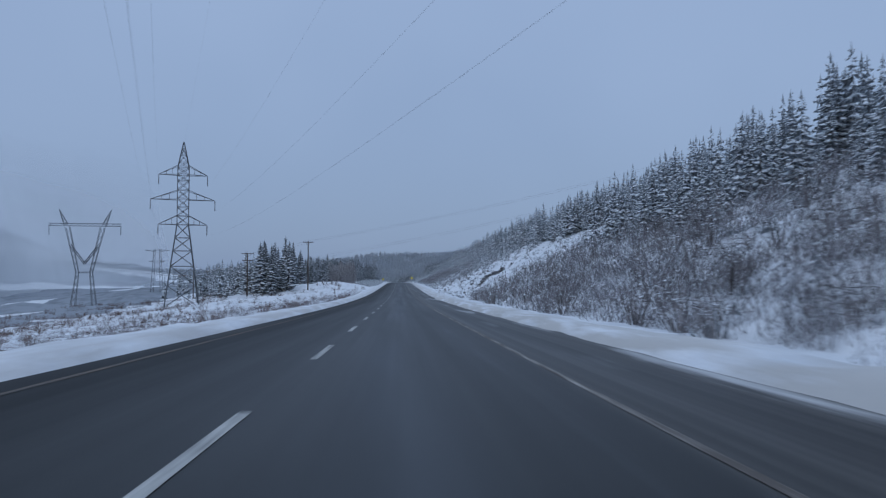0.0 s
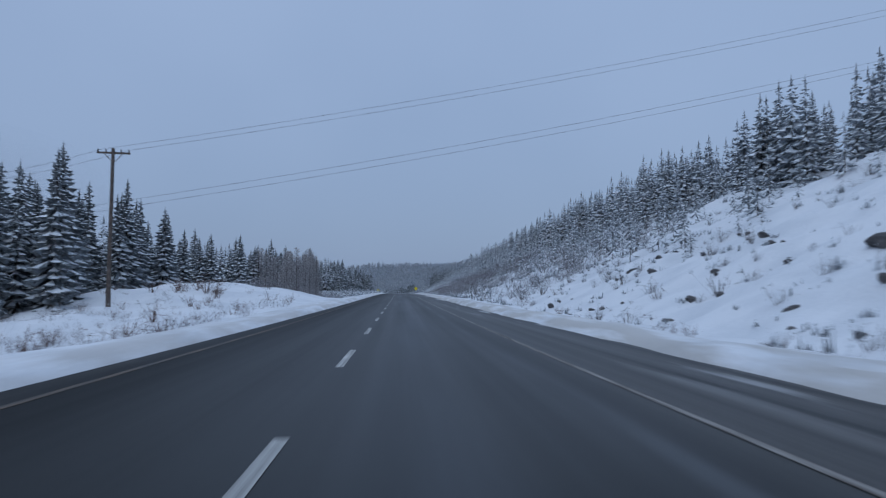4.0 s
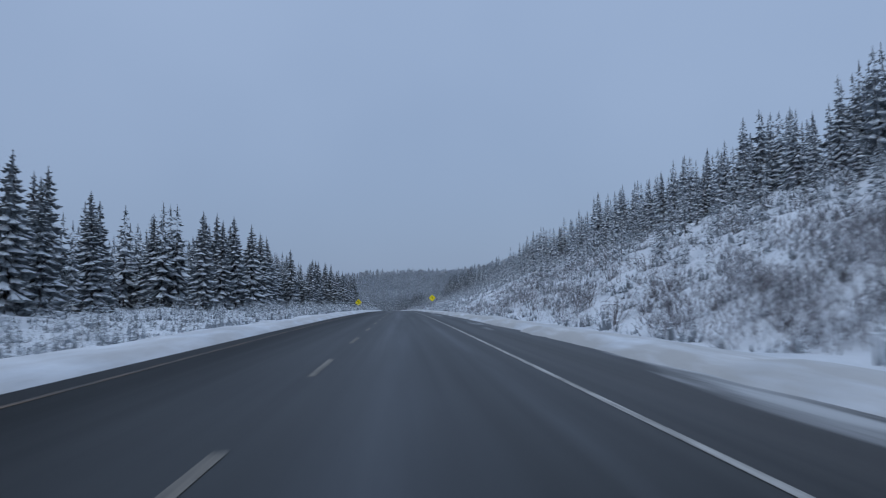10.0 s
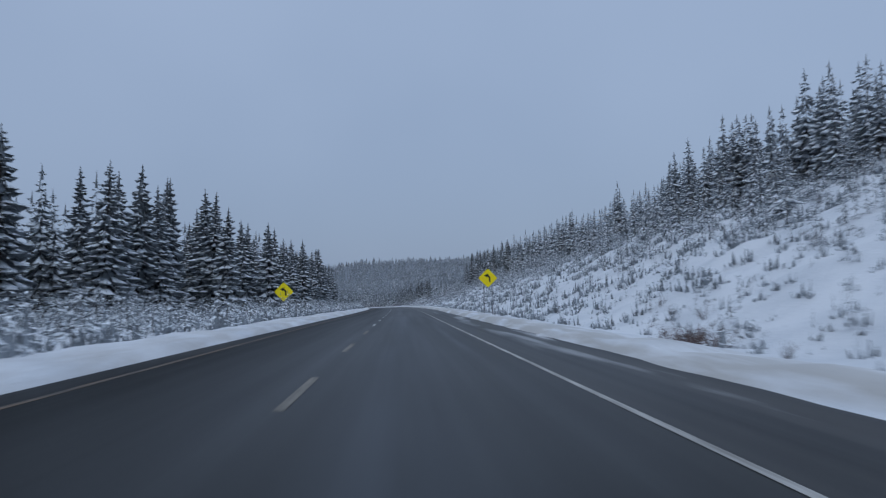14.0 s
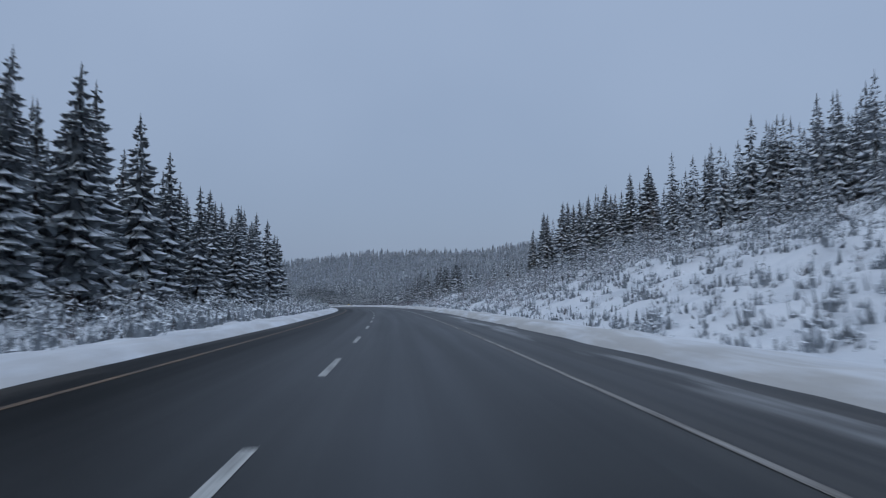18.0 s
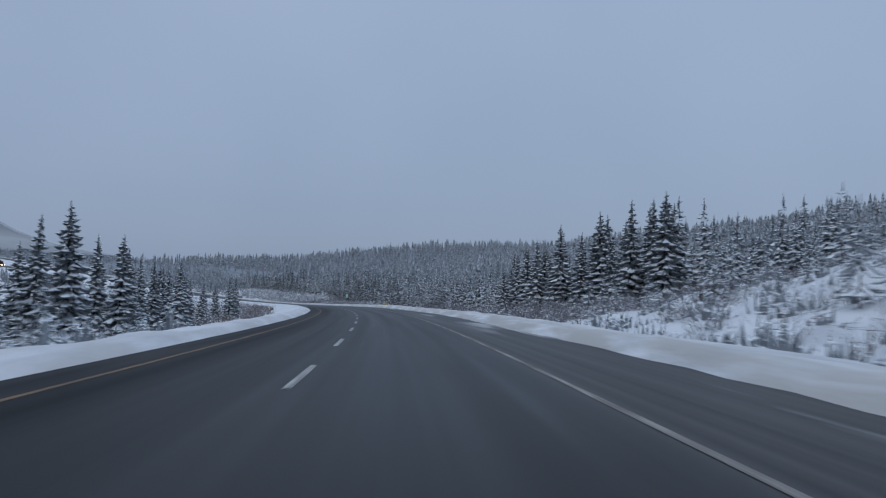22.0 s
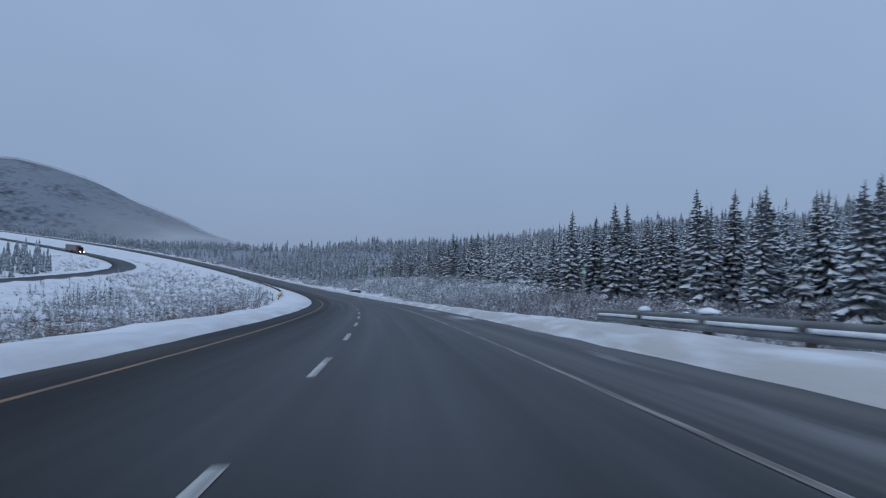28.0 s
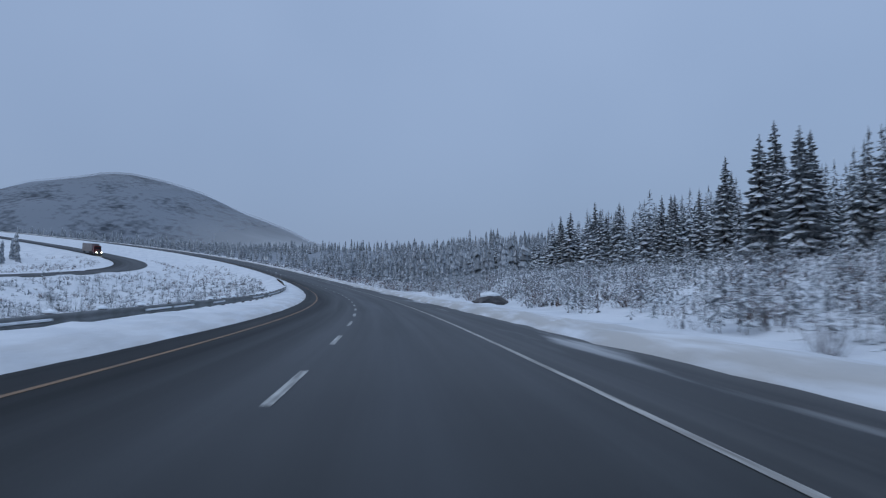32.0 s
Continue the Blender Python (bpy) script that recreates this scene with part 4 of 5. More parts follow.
stuff("red_brush", red_kinds, *gather([
    (0, 180, -60, -7.0, 1500, .35, 1.1), (20, 260, -110, -40, 1500, .6, 1.5), (180, 240, -30, -8.5, 160, .25, .6), (700, 940, -60, -9, 1500, .5, 1.3), (940, 1250, -64, -9.5, 700, .4, 1.0), (440, 443.5, 9.5, 10.6, 18, .5, .8), (780, 1000, 12, 42, 450, .6, 1.5), (1000, 1200, 9, 24, 200, .6, 1.4), (110, 160, 8.5, 10.5, 26, .2, .45)], .35),
    RED_MATS, "bare reddish brown brush standing out of the snow", "bushes")
# ================= things =================
def stand(s, d, turn=0.0, lift=0.0, on=None):
    """A pose on the snow, facing along the road."""
    x, y = place(s, d)
    z = float(ground_z(s, d)) if on is None else on
    return pose(float(x), float(y), z + lift, 0, 0, float(head_of(s)) + turn)


def thing(name, m, label, category, group=""):
    ob = new(name)
    ob.matrix_basis = m
    return tagged(ob, label, category, group)


def lattice_face(bm, half, levels, wide, w):
    """X-bracing on the four sides of a tapered mast between the levels."""
    for a, b in zip(levels[:-1], levels[1:]):
        ra, rb = wide(a), wide(b)
        ca = [(ra, ra, a), (-ra, ra, a), (-ra, -ra, a), (ra, -ra, a)]
        cb = [(rb, rb, b), (-rb, rb, b), (-rb, -rb, b), (rb, -rb, b)]
        for i in range(4):
            j = (i + 1) % 4
            angle_bar(bm, ca[i], cb[j], w)
            angle_bar(bm, ca[j], cb[i], w)
            angle_bar(bm, cb[i], cb[j], w)


def lattice_pylon(m):
    """Lattice tower with three pairs of cross-arms."""
    root = thing("lattice_pylon", m, "tall grey steel lattice power pylon with three cross-arms", "pylon", "power pylons")
    wide = lambda z: 3.9 - (3.9 - 1.25) * min(z / 20, 1) if z <= 20 else (1.25 if z <= 33 else 1.25 * max(0.04, (39 - z) / 6))
    for sx, sy in ((1, 1), (-1, 1), (-1, -1), (1, -1)):
        bm = bmesh.new()
        zs = [-1, 20, 33, 39]
        for a, b in zip(zs[:-1], zs[1:]):
            angle_bar(bm, (sx * wide(a), sy * wide(a), a), (sx * wide(b), sy * wide(b), b), .18)
        part("leg", bm, M_GALV, root)
    bm = bmesh.new()
    lattice_face(bm, 0, [1.2, 6, 10.5, 14, 17, 20], wide, .1)
    lattice_face(bm, 0, [20, 22, 24, 26, 28, 30, 31.5, 33], wide, .09)
    lattice_face(bm, 0, [33, 34.5, 36, 37.5], wide, .07)
    part("bracing", bm, M_GALV, root)
    for z, reach in ((31.4, 5.3), (25.7, 7.0), (20.0, 5.3)):
        for side in (-1, 1):
            bm = bmesh.new()
            tip = (side * reach, 0, z)
            for y in (-1.2, 1.2):
                angle_bar(bm, (side * 1.2, y, z), tip, .13)
                angle_bar(bm, (side * 1.2, y, z + 2.1), tip, .11)
                for f in (.3, .6):
                    p = Vector((side * 1.2, y, z)).lerp(Vector(tip), f)
                    q = Vector((side * 1.2, y, z + 2.1)).lerp(Vector(tip), f)
                    angle_bar(bm, p, q, .07)
            arm = part("cross_arm", bm, M_GALV, root)
            bm = bmesh.new()
            for k in range(9):
                rod(bm, (side * reach, 0, z - .2 - k * .24), (side * reach, 0, z - .3 - k * .24), .13)
            rod(bm, (side * reach, 0, z), (side * reach, 0, z - 2.4), .035)
            part("insulator", bm, M_GLASSY, arm, "dark string insulator")
    return root


def delta_pylon(m):
    """Y-shaped lattice tower with one wide cross-beam and two horns."""
    root = thing("delta_pylon", m, "grey steel lattice pylon with a V-shaped window and wide beam", "pylon", "power pylons")

    def truss(a, b, w0, w1, n):
        bm = bmesh.new()
        a, b = Vector(a), Vector(b)
        up = Vector((0, 1, 0))
        out = (b - a).normalized().cross(up)
        pa = pb = None
        for i in range(n + 1):
            f = i / n
            c, w = a.lerp(b, f), w0 + (w1 - w0) * f
            q = [c + out * w + up * w, c - out * w + up * w, c - out * w - up * w, c + out * w - up * w]
            if pa:
                for k in range(4):
                    angle_bar(bm, pa[k], q[k], .13)
                    angle_bar(bm, pa[k], q[(k + 1) % 4], .08)
            pa = q
        return bm
    for s in (-1, 1):
        part("body_leg", truss((s * 4.2, 0, -1), (s * 2.6, 0, 14), .9, .5, 5), M_GALV, root)
        part("window_leg", truss((s * 2.6, 0, 14), (s * 6.6, 0, 32), .5, .8, 7), M_GALV, root)
        part("inner_leg", truss((0, 0, 17.5), (s * 5.4, 0, 25), .35, .35, 4), M_GALV, root)
        part("horn", truss((s * 7.2, 0, 33), (s * 9.8, 0, 39), .7, .06, 4), M_GALV, root)
        bm = bmesh.new()
        for k in range(12):
            rod(bm, (s * 13.5, 0, 32.5 - k * .3), (s * 13.5, 0, 32.35 - k * .3), .16)
        rod(bm, (s * 13.5, 0, 33), (s * 13.5, 0, 29), .05)
        part("insulator", bm, M_GLASSY, root, "dark string insulator")
    part("waist", truss((-2.6, 0, 14), (2.6, 0, 14), .25, .25, 4), M_GALV, root)
    part("beam", truss((-13.6, 0, 33), (13.6, 0, 33), .5, .5, 14), M_GALV, root)
    return root


def portal_pylon(m):
    root = thing("portal_pylon", m, "slender grey lattice pylon with two level cross-beams", "pylon", "power pylons")
    for s in (-1, 1):
        bm = bmesh.new()
        for dx in (-.35, .35):
            angle_bar(bm, (s * 2.2 + dx * 2, 0, -1), (s * 1.2 + dx, 0, 20), .16)
        for k in range(9):
            angle_bar(bm, (s * (2.2 - k * .11) - .6, 0, k * 2.2), (s * (2.2 - k * .11) + .5, 0, k * 2.2 + 2.2), .1)
        part("mast", bm, M_GALV, root)
    for z, r in ((19.5, 5.4), (14.5, 3.6)):
        bm = bmesh.new()
        angle_bar(bm, (-r, 0, z), (r, 0, z), .2)
        angle_bar(bm, (-r, 0, z), (0, 0, z - 1), .1)
        angle_bar(bm, (r, 0, z), (0, 0, z - 1), .1)
        part("cross_beam", bm, M_GALV, root)
    return root


def utility_pole(m, height, arms):
    root = thing("utility_pole", m, "weathered brown wooden utility pole with cross-arms", "utility pole", "utility poles")
    bm = bmesh.new()
    rod(bm, (0, 0, -1), (0, 0, height), .17, .11, 10)
    part("pole", bm, M_POLEWOOD, root)
    for z, r in arms:
        bm = bmesh.new()
        box(bm, (0, .16, z), (2 * r, .1, .13))
        rod(bm, (-r * .6, .18, z), (0, .14, z - .7), .025, seg=6)
        rod(bm, (r * .6, .18, z), (0, .14, z - .7), .025, seg=6)
        arm = part("cross_arm", bm, M_POLEWOOD, root)
        for k in (-.92, -.45, .45, .92):
            bm = bmesh.new()
            rod(bm, (r * k, .16, z + .06), (r * k, .16, z + .26), .05, .035, 8)
            part("insulator", bm, M_GLASSY, arm, "small pin insulator")
    return root


def wire(a, b, sag, r, label, parent=None):
    """A hanging cable between two points."""
    pts = [Vector(a).lerp(Vector(b), i / 24) - Vector((0, 0, sag * 4 * (i / 24) * (1 - i / 24))) for i in range(25)]
    v, f = [], []
    for p in pts:
        d = (Vector(b) - Vector(a)).normalized()
        u = d.cross(Vector((0, 0, 1))).normalized()
        w = u.cross(d)
        v += [p + u * r * math.cos(k * 2.094) + w * r * math.sin(k * 2.094) for k in range(3)]
    for i in range(24):
        for k in range(3):
            f.append((i * 3 + k, i * 3 + (k + 1) % 3, i * 3 + 3 + (k + 1) % 3, i * 3 + 3 + k))
    ob = new("cable", mesh_of("cable", np.array([tuple(p) for p in v]), np.array(f), [M_CABLE]))
    return tagged(ob, label, "cable", "overhead cables")


M_GLASSY = material("insulator_glaze", (.05, .05, .055), .3, (.03, .03, .03), 3, 40)
M_CABLE = material("cable_metal", (.10, .10, .11), .6, (.07, .07, .08), 1, 20, metal=.3)


PY = stand(178, -48.2, 16, -1.3)
main_pylon = lattice_pylon(PY)
delta_pylon(stand(313, -124, 6))
portal_pylon(stand(363, -111, 4))
for z, reach in ((29.0, 5.3), (23.3, 7.0), (17.6, 5.3)):
    for side in (-1, 1):
        a = PY @ Vector((side * reach, 0, z))
        b = Vector((76, -230, a.z + 12)) + Vector((side * reach, side * reach * .3, 0))
        wire(a, b, 9, .005, "thick grey transmission cable hung between pylons")
wire(PY @ Vector((0, 0, 39)), (76, -230, (PY @ Vector((0, 0, 51))).z), 7, .004, "thin ground cable above the transmission cables")
PA, PB = stand(172, -19, 8), stand(173, -32.5, 8)
utility_pole(PA, 11.2, [(10.9, 1.1)])
utility_pole(PB, 9.6, [(9.4, 1.35), (7.9, 1.1)])
PC = stand(176, 82, 4)
utility_pole(PC, 11, [(10.7, 1.1)])
for z, off in ((11.1, -.9), (11.1, .9), (7.4, -.15), (7.0, .15)):
    wire(PA @ Vector((off, .16, z)), PC @ Vector((off, .16, z)), 1.6, .011, "thin overhead cable crossing the highway")
    wire(PB @ Vector((off, .16, min(z, 9.5))), PA @ Vector((off, .16, z)), .35, .011, "thin overhead cable between two wooden poles")
for s, d, hh in ((240, -62, 9), (330, -80, 9), (420, -100, 9)):
    utility_pole(stand(s, d, 5), hh, [(hh - .3, 1.1)])


# ---- warning signs ----
def arrow_mesh(bm, y):
    """A bent arrow to the left, flat, on the sign's face."""
    line = [(.17, -.36), (.17, -.10)] + [(-.15 + .32 * math.cos(a), -.10 + .32 * math.sin(a)) for a in (radians(12 * i) for i in range(1, 7))]
    w = .062
    pairs = []
    for i, (px, pz) in enumerate(line):
        qx, qz = line[max(i - 1, 0)]
        rx, rz = line[min(i + 1, len(line) - 1)]
        ll = math.hypot(rx - qx, rz - qz)
        nx, nz = (rz - qz) / ll * w, -(rx - qx) / ll * w
        pairs.append((bm.verts.new((px + nx, y, pz + nz)), bm.verts.new((px - nx, y, pz - nz))))
    for (p0, p1), (q0, q1) in zip(pairs, pairs[1:]):
        bm.faces.new((p0, p1, q1, q0))
    bm.faces.new([bm.verts.new((-.34, y, .22)), bm.verts.new((.06, y, .37)), bm.verts.new((-.06, y, .04))])
    bmesh.ops.recalc_face_normals(bm, faces=bm.faces)
    bmesh.ops.solidify(bm, geom=bm.faces[:], thickness=.004)


def curve_sign(m, height):
    """Yellow diamond with a bent arrow, on two posts. height: of the middle of the plate."""
    root = thing("curve_sign", m, "yellow diamond road sign with black bent arrow on two posts", "road sign", "curve warning signs")
    side = 1.22
    bm = bmesh.new()
    box(bm, (0, 0, 0), (side, .012, side))
    bmesh.ops.bevel(bm, geom=[e for e in bm.edges if abs(e.verts[0].co.y - e.verts[1].co.y) > .005], offset=.07, segments=3, affect="EDGES")
    bmesh.ops.transform(bm, matrix=Matrix.Translation((0, 0, height)) @ Matrix.Rotation(radians(45), 4, "Y"), verts=bm.verts)
    plate = part("plate", bm, M_SIGN_YELLOW, root, "retroreflective yellow plate")
    bm = bmesh.new()
    arrow_mesh(bm, -.012)
    bmesh.ops.transform(bm, matrix=Matrix.Translation((0, 0, height + .02)), verts=bm.verts)
    part("arrow", bm, M_SIGN_BLACK, plate, "black arrow bent to one side")
    for x in (-.36, .36):
        bm = bmesh.new()
        box(bm, (x, .05, height / 2 - .5), (.06, .06, height + 1.0))
        part("post", bm, M_GALV, root)
    return root


SIGN_S = 487
gz = lambda s, d: float(ground_z(s, d))
curve_sign(stand(SIGN_S, 9.0), float(road_z(SIGN_S, 0)) + 3.1 - gz(SIGN_S, 9.0))
curve_sign(stand(SIGN_S, -9.0), float(road_z(SIGN_S, 0)) + 2.1 - gz(SIGN_S, -9.0))


# ---- object markers and guard rails ----
def marker(m, flip):
    root = thing("hazard_marker", m, "small yellow and black striped hazard marker at a guard rail", "road sign", "hazard markers")
    bm = bmesh.new()
    box(bm, (0, 0, .55), (.3, .012, .54))
    panel = part("panel", bm, M_MARK, root, "retroreflective yellow panel")
    for k in range(3):
        bm = bmesh.new()
        z = .38 + k * .17
        q = [(-.148, z - .05 * flip), (.148, z + .09 * flip), (.148, z + .13 * flip), (-.148, z - .01 * flip)]
        vs = [bm.verts.new((x, -.0095, zz)) for x, zz in q]
        bm.faces.new(vs)
        bmesh.ops.solidify(bm, geom=bm.faces[:], thickness=.003)
        part("stripe", bm, M_SIGN_BLACK, panel, "black slanted stripe")
    bm = bmesh.new()
    box(bm, (0, .05, .1), (.08, .08, 1.1))
    part("post", bm, M_POLEWOOD, root)
    return root


M_MARK = material("marker_yellow", (1.0, .62, .01), .45, (.9, .5, .01), 3, 40)


def guard_rail(s0, s1, dfun, side, label):
    """W-beam rail on posts, with snow lying on it. side: +1 when the road is to its left."""
    root = thing("guard_rail", pose(0, 0, 0), label, "guard rail")
    prof = [(0, .30), (.05, .34), (.05, .40), (0, .44), (0, .50), (.05, .54), (.05, .60), (0, .64)]
    step = 3.81
    n = int((s1 - s0) / step)
    run = np.arange(s0 - 12, s1 + 16, 1.0)
    level = np.convolve(ground_z(run, np.array([dfun(s) for s in run])), np.ones(15) / 15, "valid") - .22
    base = lambda s: float(np.interp(s, run[7:-7], level))
    for i in range(n):
        a, b = s0 + i * step, s0 + (i + 1) * step
        v, f = [], []
        for s in (a, b + .02):
            for off, h in prof:
                for back in (0, .008):
                    x, y = place(s, dfun(s) - side * (off + .09) + side * back)
                    v.append((float(x), float(y), base(s) + h))
        k = len(prof)
        for j in range(k - 1):
            for back in (0, 1):
                p = j * 2 + back
                f.append((p, p + 2, 2 * k + p + 2, 2 * k + p))
        f.append((0, 1, 2 * k + 1, 2 * k))
        f.append((2 * k - 2, 2 * k - 1, 4 * k - 1, 4 * k - 2))
        ob = new("beam", mesh_of("beam", np.array(v), np.array(f), [M_RAIL]))
        ob.parent = root
        bm = bmesh.new()
        x, y = place(a, dfun(a))
        box(bm, (float(x), float(y), base(a) + .2), (.16, .2, .95), Matrix.Rotation(radians(float(head_of(a))), 3, "Z"))
        part("post", bm, M_POLEWOOD, root)
        # snow on top of post and in the trough of the beam
        if hills.uniform() < .75:
            bm = bmesh.new()
            q = hills.uniform(.16, .55)
            bmesh.ops.create_icosphere(bm, subdivisions=2, radius=1, matrix=pose(float(x), float(y), base(a) + .68, 0, 0, float(head_of(a))) @ Matrix.Diagonal((.16, q, .1, 1)))
            for vv in bm.verts:
                vv.co.z = max(vv.co.z, base(a) + .66) + float(bumps(vv.co.x, vv.co.y, .5)) * .015
            part("snow_cap", bm, M_TREESNOW, root, "cushion of fresh snow")
        if hills.uniform() < .6:
            v = []
            for s in np.linspace(a + .2, b - .2, 5):
                for off, h in ((.06, .44), (.10, .47), (.09, .53), (.05, .50)):
                    x, y = place(s, dfun(s) - side * (off + .06))
                    v.append((float(x), float(y), base(s) + h))
            fc = [(i0 * 4 + j, i0 * 4 + (j + 1) % 4, i0 * 4 + 4 + (j + 1) % 4, i0 * 4 + 4 + j) for i0 in range(4) for j in range(4)]
            ob = new("snow_strip", mesh_of("snow_strip", np.array(v), np.array(fc), [M_TREESNOW]))
            ob.parent = root
            tagged(ob, "strip of packed snow in the beam")
    return root


M_RAIL = material("dull_zinc", (.19, .20, .205), .6, (.11, .12, .12), 1.2, 20, .1, metal=.2)
guard_rail(774.3, 862, lambda s: 7.6 + 0 * s, 1, "dull zinc guard rail on posts with snow lying on it")
guard_rail(970, 1130, lambda s: float(np.interp(s, [970, 1000, 1060, 1130], [-8.6, -7.6, -6.8, -6.2])), -1, "dull zinc guard rail along the snowy median")
marker(stand(773.6, 7.4, 0, -.42), 1)
marker(stand(967, -8.7, 0, -.3), -1)


def stake(m, top, label, tall=1.4):
    root = thing("delineator_stake", m, label, "road stake", "delineator stakes")
    bm = bmesh.new()
    box(bm, (0, 0, tall / 2 - .25), (.05, .03, tall + .5))
    part("stem", bm, M_STAKE, root)
    bm = bmesh.new()
    box(bm, (0, -.02, tall - .09), (.10, .012, .16))
    part("reflector", bm, top, root)
    return root


M_STAKE = material("grey_plastic", (.34, .34, .35), .6, (.24, .24, .25), 3, 40)
M_RED = material("red_reflector", (.62, .10, .08), .4, (.5, .07, .06), 3, 40)
M_GREEN = material("sign_green", (.42, .92, .58), .45, (.36, .85, .52), 3, 40)
M_WHITE = material("sign_white", (.82, .82, .8), .5, (.7, .7, .68), 3, 40)
for s in (806, 822, 846):
    stake(stand(s, 7.95), M_RED, "grey stake with a red reflector behind the guard rail")
stake(stand(869, 9.0), M_GREEN, "grey stake with a green reflector past the guard rail", 2.3)
for s in (1122, 1136, 1150):
    stake(stand(s, -5.6), M_WHITE, "pale stake with a white reflector beside the road")

def kilometre_sign(m, tall):
    root = thing("kilometre_sign", m, "narrow green and white kilometre sign on a post", "road sign")
    bm = bmesh.new()
    box(bm, (0, .04, tall / 2 - .75), (.06, .06, tall + 1.5))
    part("post", bm, M_GALV, root)
    bm = bmesh.new()
    box(bm, (0, 0, tall - .4), (.34, .01, .75))
    bmesh.ops.bevel(bm, geom=[e for e in bm.edges if abs(e.verts[0].co.y - e.verts[1].co.y) > .005], offset=.03, segments=2, affect="EDGES")
    panel = part("panel", bm, M_GREEN, root, "retroreflective green panel")
    bm = bmesh.new()
    box(bm, (0, -.008, tall - .45), (.16, .004, .44))
    part("figure_bar", bm, M_WHITE, panel, "white bar")


kilometre_sign(stand(834, 9.0), 2.75)

root = thing("road_sign_back", stand(760, -26, 170), "dark rectangular road sign seen from behind", "road sign")
for z in (6.6, 6.05):
    bm = bmesh.new()
    box(bm, (0, 0, z), (1.5, .02, .45))
    part("panel", bm, M_SIGN_BACK if z > 6.3 else M_WHITE, root)
for x in (-.5, .5):
    bm = bmesh.new()
    box(bm, (x, .05, 3), (.07, .06, 7.6))
    part("post", bm, M_GALV, root)


root = thing("route_sign", stand(1250, 8.5), "small white rectangular road sign on a single post", "road sign")
bm = bmesh.new()
box(bm, (0, 0, 2.2), (1.5, .015, 1.2))
bmesh.ops.bevel(bm, geom=[e for e in bm.edges if abs(e.verts[0].co.y - e.verts[1].co.y) > .005], offset=.06, segments=2, affect="EDGES")
panel = part("panel", bm, M_WHITE, root)
for z in (2.45, 2.05):
    bm = bmesh.new()
    box(bm, (0, -.011, z), (1.0, .004, .16))
    part("text_bar", bm, M_SIGN_BLACK, panel, "dark bar of writing")
bm = bmesh.new()
box(bm, (0, .05, 1.2), (.09, .07, 3.0))
part("post", bm, M_GALV, root)


# ---- larches ----
def larch(seed, m):
    """Bare larch: straight trunk, fine level branches with twigs."""
    g = np.random.default_rng(seed)
    root = thing("larch_tree", m, "bare brown larch with fine frosted twigs beside the road", "tree", "bare larches")
    bm = bmesh.new()
    rod(bm, (0, 0, -.5), (0, 0, 8.6), .085, .012, 7)
    part("trunk", bm, M_BARK, root)
    V, F, Mx = [], [], []

    def blade(a, b, w):
        a, b = np.array(a), np.array(b)
        d = b - a
        s = np.cross(d, (0, 0, 1.0))
        s = s / (np.linalg.norm(s) + 1e-6) * w
        n = len(V)
        V.extend([a - s, a + s, b, a + np.array((0, 0, -w))])
        F.extend([(n, n + 1, n + 2), (n, n + 2, n + 3)])
        Mx.extend([0, 0])
    for i in range(210):
        u = g.uniform(.04, .98)
        z = 8.5 * u
        a = g.uniform(0, 6.283)
        L = (1.75 * (1 - u) ** .75 + .2) * g.uniform(.6, 1.15)
        p0 = np.array((0, 0, z))
        p1 = p0 + np.array((np.cos(a), np.sin(a), g.uniform(-.05, .35))) * L
        blade(p0, p1, .02)
        for _ in range(10):
            q = p0 + (p1 - p0) * g.uniform(.25, 1)
            blade(q, q + g.normal(0, 1, 3) * np.array((.28, .28, .22)) * (L + .4) * .62, .02)
    tw = new("crown", mesh_of("crown", np.array(V), np.array(F), [M_LARCH], Mx))
    tw.parent = root
    return root


M_LARCH = material("larch_twigs", (.60, .585, .59), .9, (.36, .335, .335), 2, 30, island=.3)
lar = np.random.default_rng(5)
larches = []
for i in range(32):
    s = 231 + 34 * (i + lar.uniform(0, 1)) / 32
    d = -lar.uniform(13, 20)
    k = lar.uniform(.84, 1.08)
    m = stand(s, d, lar.uniform(0, 360)) @ Matrix.Diagonal((k, k, k, 1))
    if i < 3:
        larches.append(larch(i, m))
    else:
        copy_thing(larches[i % 3], m).matrix_basis = m


# ---- rocks ----
def rock(m, seed, label, mat=None):
    bm = bmesh.new()
    bmesh.ops.create_icosphere(bm, subdivisions=2, radius=1)
    g = np.random.default_rng(seed)
    for v in bm.verts:
        v.co *= .75 + .5 * g.uniform() * (.5 + abs(v.co.x))
        v.co.z = round(v.co.z * 2.2) / 2.2 * .8
    me = bpy.data.meshes.new("rock")
    bm.to_mesh(me)
    bm.free()
    me.materials.append(mat or M_ROCK)
    ob = new("rock", me)
    ob.matrix_basis = m
    return tagged(ob, label, "rock", "rock outcrops")


rk = np.random.default_rng(3)
rock_meshes = [rock(stand(126 + 6 * i, 15 + i, rk.uniform(0, 360)) @ Matrix.Diagonal((.5, .9, .4, 1)), i, "dark angular rock showing through snow on the cutting") for i in range(4)]
for i in range(90):
    s, d = rk.uniform(104, 172), rk.uniform(9.5, 24)
    k = rk.uniform(.15, .5)
    ob = copy_thing(rock_meshes[i % 4], Matrix())
    ob.matrix_basis = stand(s, d, rk.uniform(-35, 35), -.25 * k) @ pose(0, 0, 0, rk.uniform(-25, 25), rk.uniform(-60, -15), 0) @ Matrix.Diagonal((k * .4, k * rk.uniform(.7, 1.8), k * rk.uniform(.6, 1.2), 1))
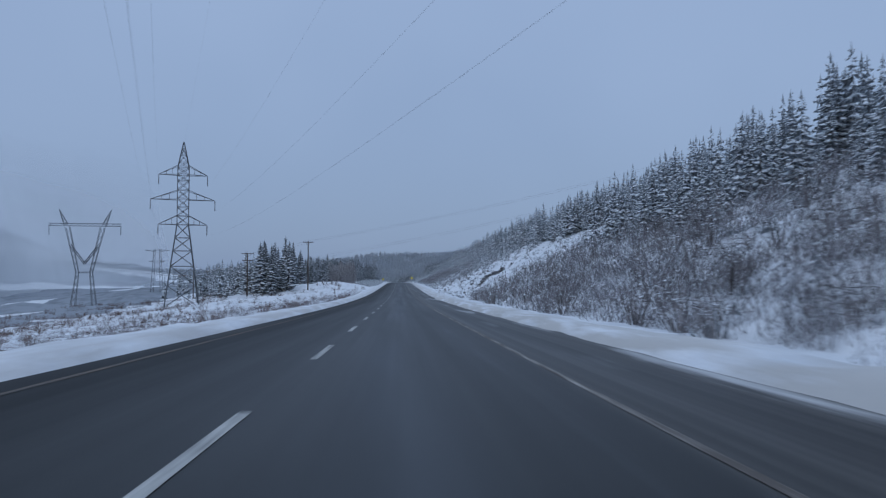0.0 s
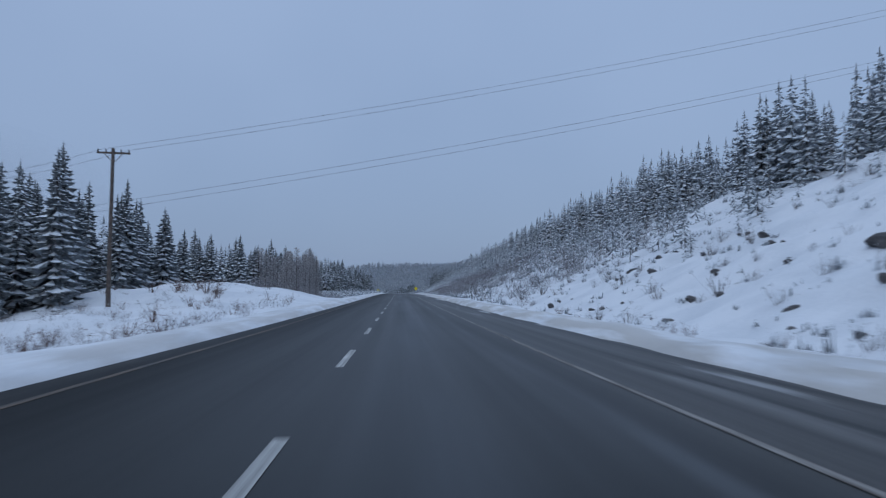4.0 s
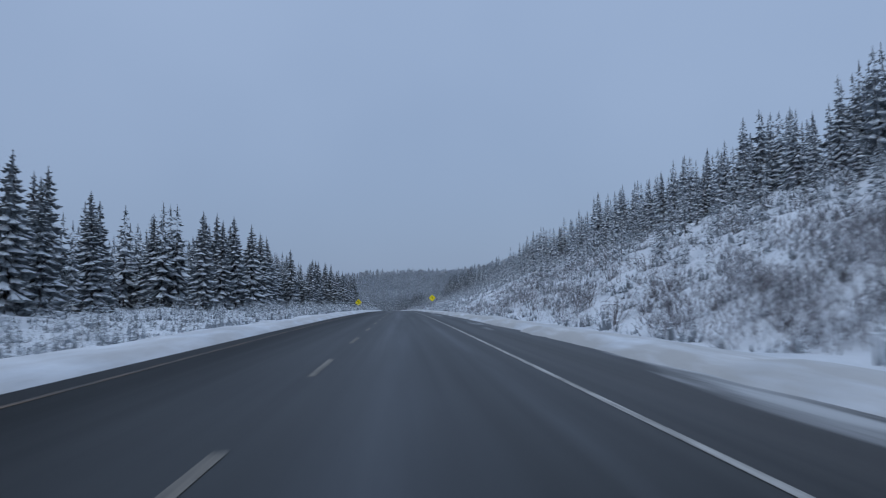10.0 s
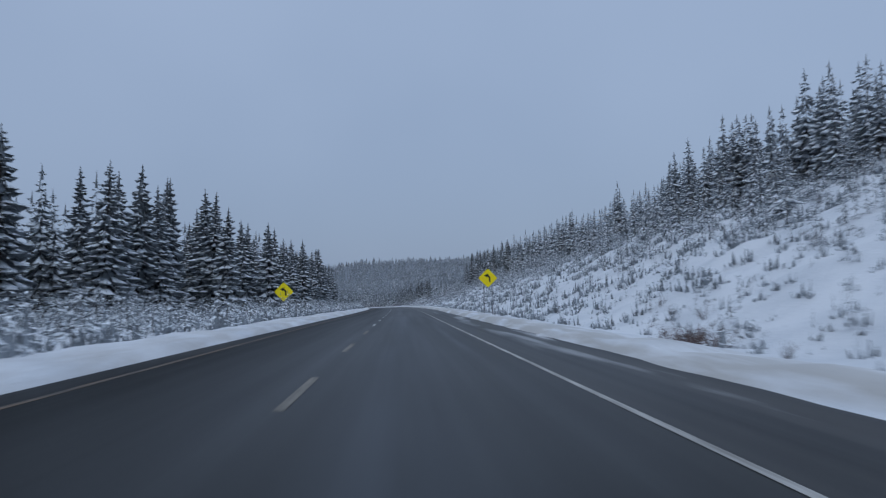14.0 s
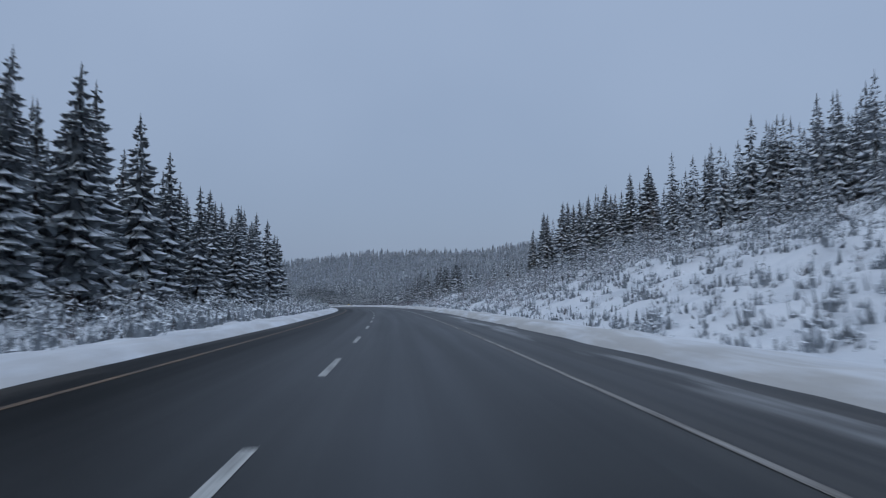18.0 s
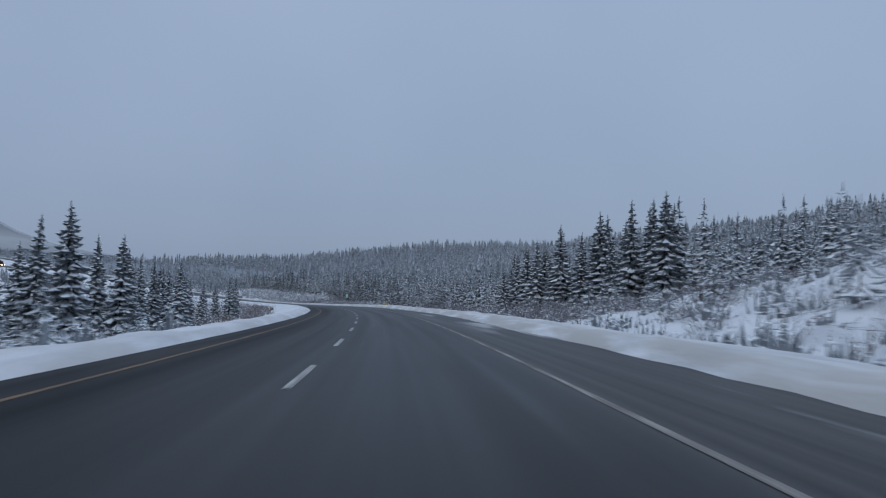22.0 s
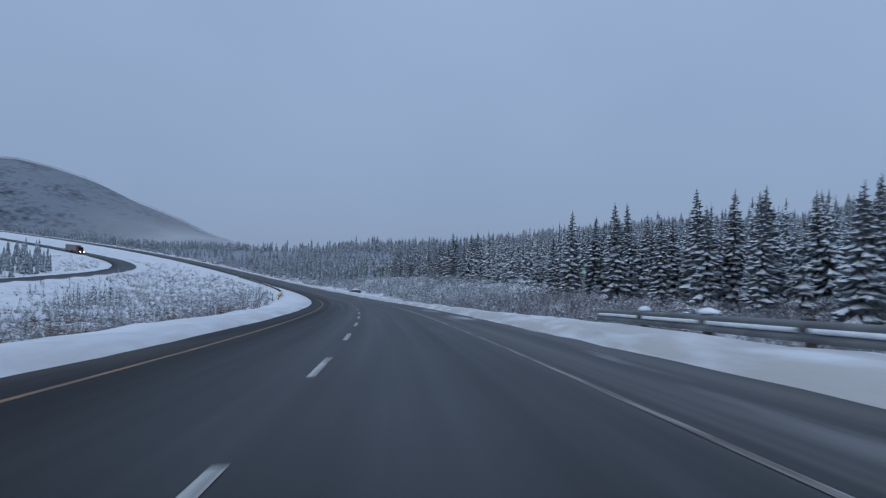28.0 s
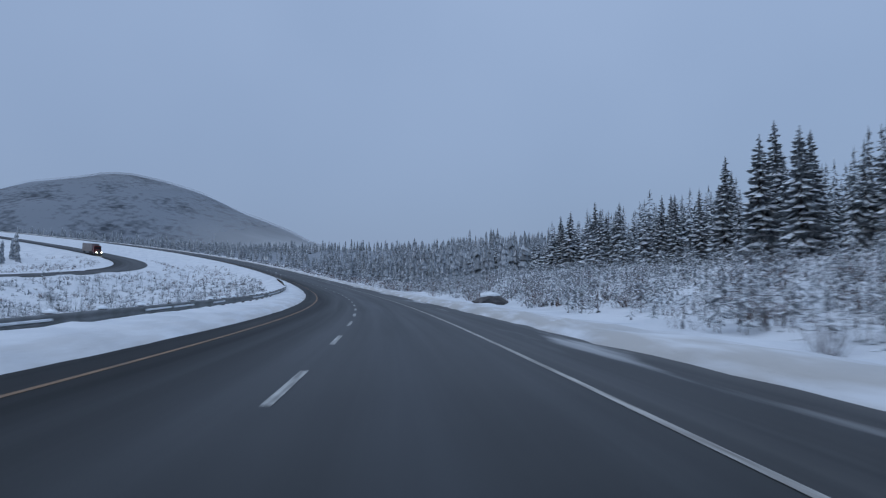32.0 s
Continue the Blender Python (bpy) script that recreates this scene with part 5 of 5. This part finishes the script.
for i in range(6):
    ob = copy_thing(rock_meshes[i % 4], Matrix())
    ob.matrix_basis = stand(141 + rk.uniform(-2.5, 2.5), 20 + rk.uniform(-1.5, 1.5), rk.uniform(0, 360)) @ Matrix.Diagonal((.4, 1.2, .45, 1))

big = rock(stand(1016, 10.2, 30, .2) @ Matrix.Diagonal((1.0, 1.3, .75, 1)), 9, "large dark boulder under a cap of snow")
bm = bmesh.new()
bmesh.ops.create_icosphere(bm, subdivisions=3, radius=1)
for v in bm.verts:
    v.co = Vector((v.co.x * .7, v.co.y * .85, max(v.co.z, -.3) * .34 + float(bumps(v.co.x, v.co.y, 1.2)) * .06))
me = bpy.data.meshes.new("snow_cushion")
bm.to_mesh(me)
bm.free()
me.materials.append(M_TREESNOW)
cap = new("snow_cushion", me)
cap.matrix_basis = stand(1016, 10.2, 30, .62)
tagged(cap, "thick cushion of snow lying on a boulder", "snow")

# ---- the other carriageway and the lorry on it ----
os_ = np.arange(885, 1700, 3.0)
s_, d_ = np.meshgrid(os_, [-4.6, -3, 0, 3, 4.6], indexing="ij")
od = other_d(s_)
x_, y_ = place(s_, od + d_)
z_ = road_z(s_, 0) + other_rise(s_) + .02
me = mesh_of("other_road", np.stack([x_, y_, z_], -1).reshape(-1, 3), grid_faces(len(os_), 5)[:, ::-1], [M_ASPHALT], smooth=True)
for key, val in (("across", d_ * .6), ("along", s_)):
    me.attributes.new(key, "FLOAT", "POINT").data.foreach_set("value", np.ascontiguousarray(val.ravel(), np.float32))
tagged(new("other_road", me), "dark grey opposite carriageway bending through the snow", "road", kind="structure")


def lorry(m):
    root = thing("lorry", m, "dark red lorry with a box trailer and lit headlights", "truck")

    def blk(name, c, size, mat, bev, parent=root, label=""):
        bm = bmesh.new()
        box(bm, c, size)
        bmesh.ops.bevel(bm, geom=bm.edges[:], offset=bev, segments=2, affect="EDGES")
        return part(name, bm, mat, parent, label)
    blk("trailer", (0, 9.2, 2.5), (2.5, 12.5, 2.8), M_TRAILER, .06, label="grey-brown box trailer")
    cab = blk("cab", (0, 1.2, 1.9), (2.4, 2.2, 2.6), M_CAB, .18)
    blk("bonnet", (0, -.6, 1.25), (1.9, 1.8, 1.3), M_CAB, .2, cab)
    blk("windscreen", (0, .08, 2.45), (2.0, .06, .8), M_SIGN_BLACK, .02, cab)
    blk("grille", (0, -1.52, 1.25), (1.1, .06, .9), M_GALV, .02, cab)
    blk("bumper", (0, -1.6, .55), (2.3, .25, .4), M_GALV, .06, cab)
    for x in (-.85, .85):
        bm = bmesh.new()
        rod(bm, (x, -1.5, .95), (x, -1.6, .95), .2, seg=14)
        part("headlight", bm, M_LAMP, cab, "lit round headlight")
    for y in (-.4, 3.2, 4.5, 12.6, 13.9):
        for x in (-1.1, 1.1):
            bm = bmesh.new()
            rod(bm, (x - .14, y, .5), (x + .14, y, .5), .5, seg=18)
            w = part("wheel", bm, M_SIGN_BLACK, root)
            bm = bmesh.new()
            rod(bm, (x * 1.14 - .02, y, .5), (x * 1.14 + .02, y, .5), .26, seg=14)
            part("rim", bm, M_GALV, w)
    return root


M_TRAILER = material("trailer_panel", (.22, .19, .18), .5, (.15, .13, .125), 1, 20)
M_CAB = material("cab_paint", (.16, .03, .03), .35, (.10, .02, .02), 1, 20)
M_LAMP = bpy.data.materials.new("lit_lamp")
M_LAMP.use_nodes = True
M_LAMP.node_tree.nodes["Principled BSDF"].inputs["Emission Color"].default_value = (1, .9, .6, 1)
M_LAMP.node_tree.nodes["Principled BSDF"].inputs["Emission Strength"].default_value = 12
LS = 1262
lx, ly = place(LS, float(other_d(LS)) - 2)
lx2, ly2 = place(LS + 8, float(other_d(LS + 8)) - 2)
lorry(pose(float(lx), float(ly), float(road_z(LS, 0) + other_rise(LS)) + .03, 3.5, 0, math.degrees(math.atan2(float(ly2 - ly), float(lx2 - lx))) - 90))
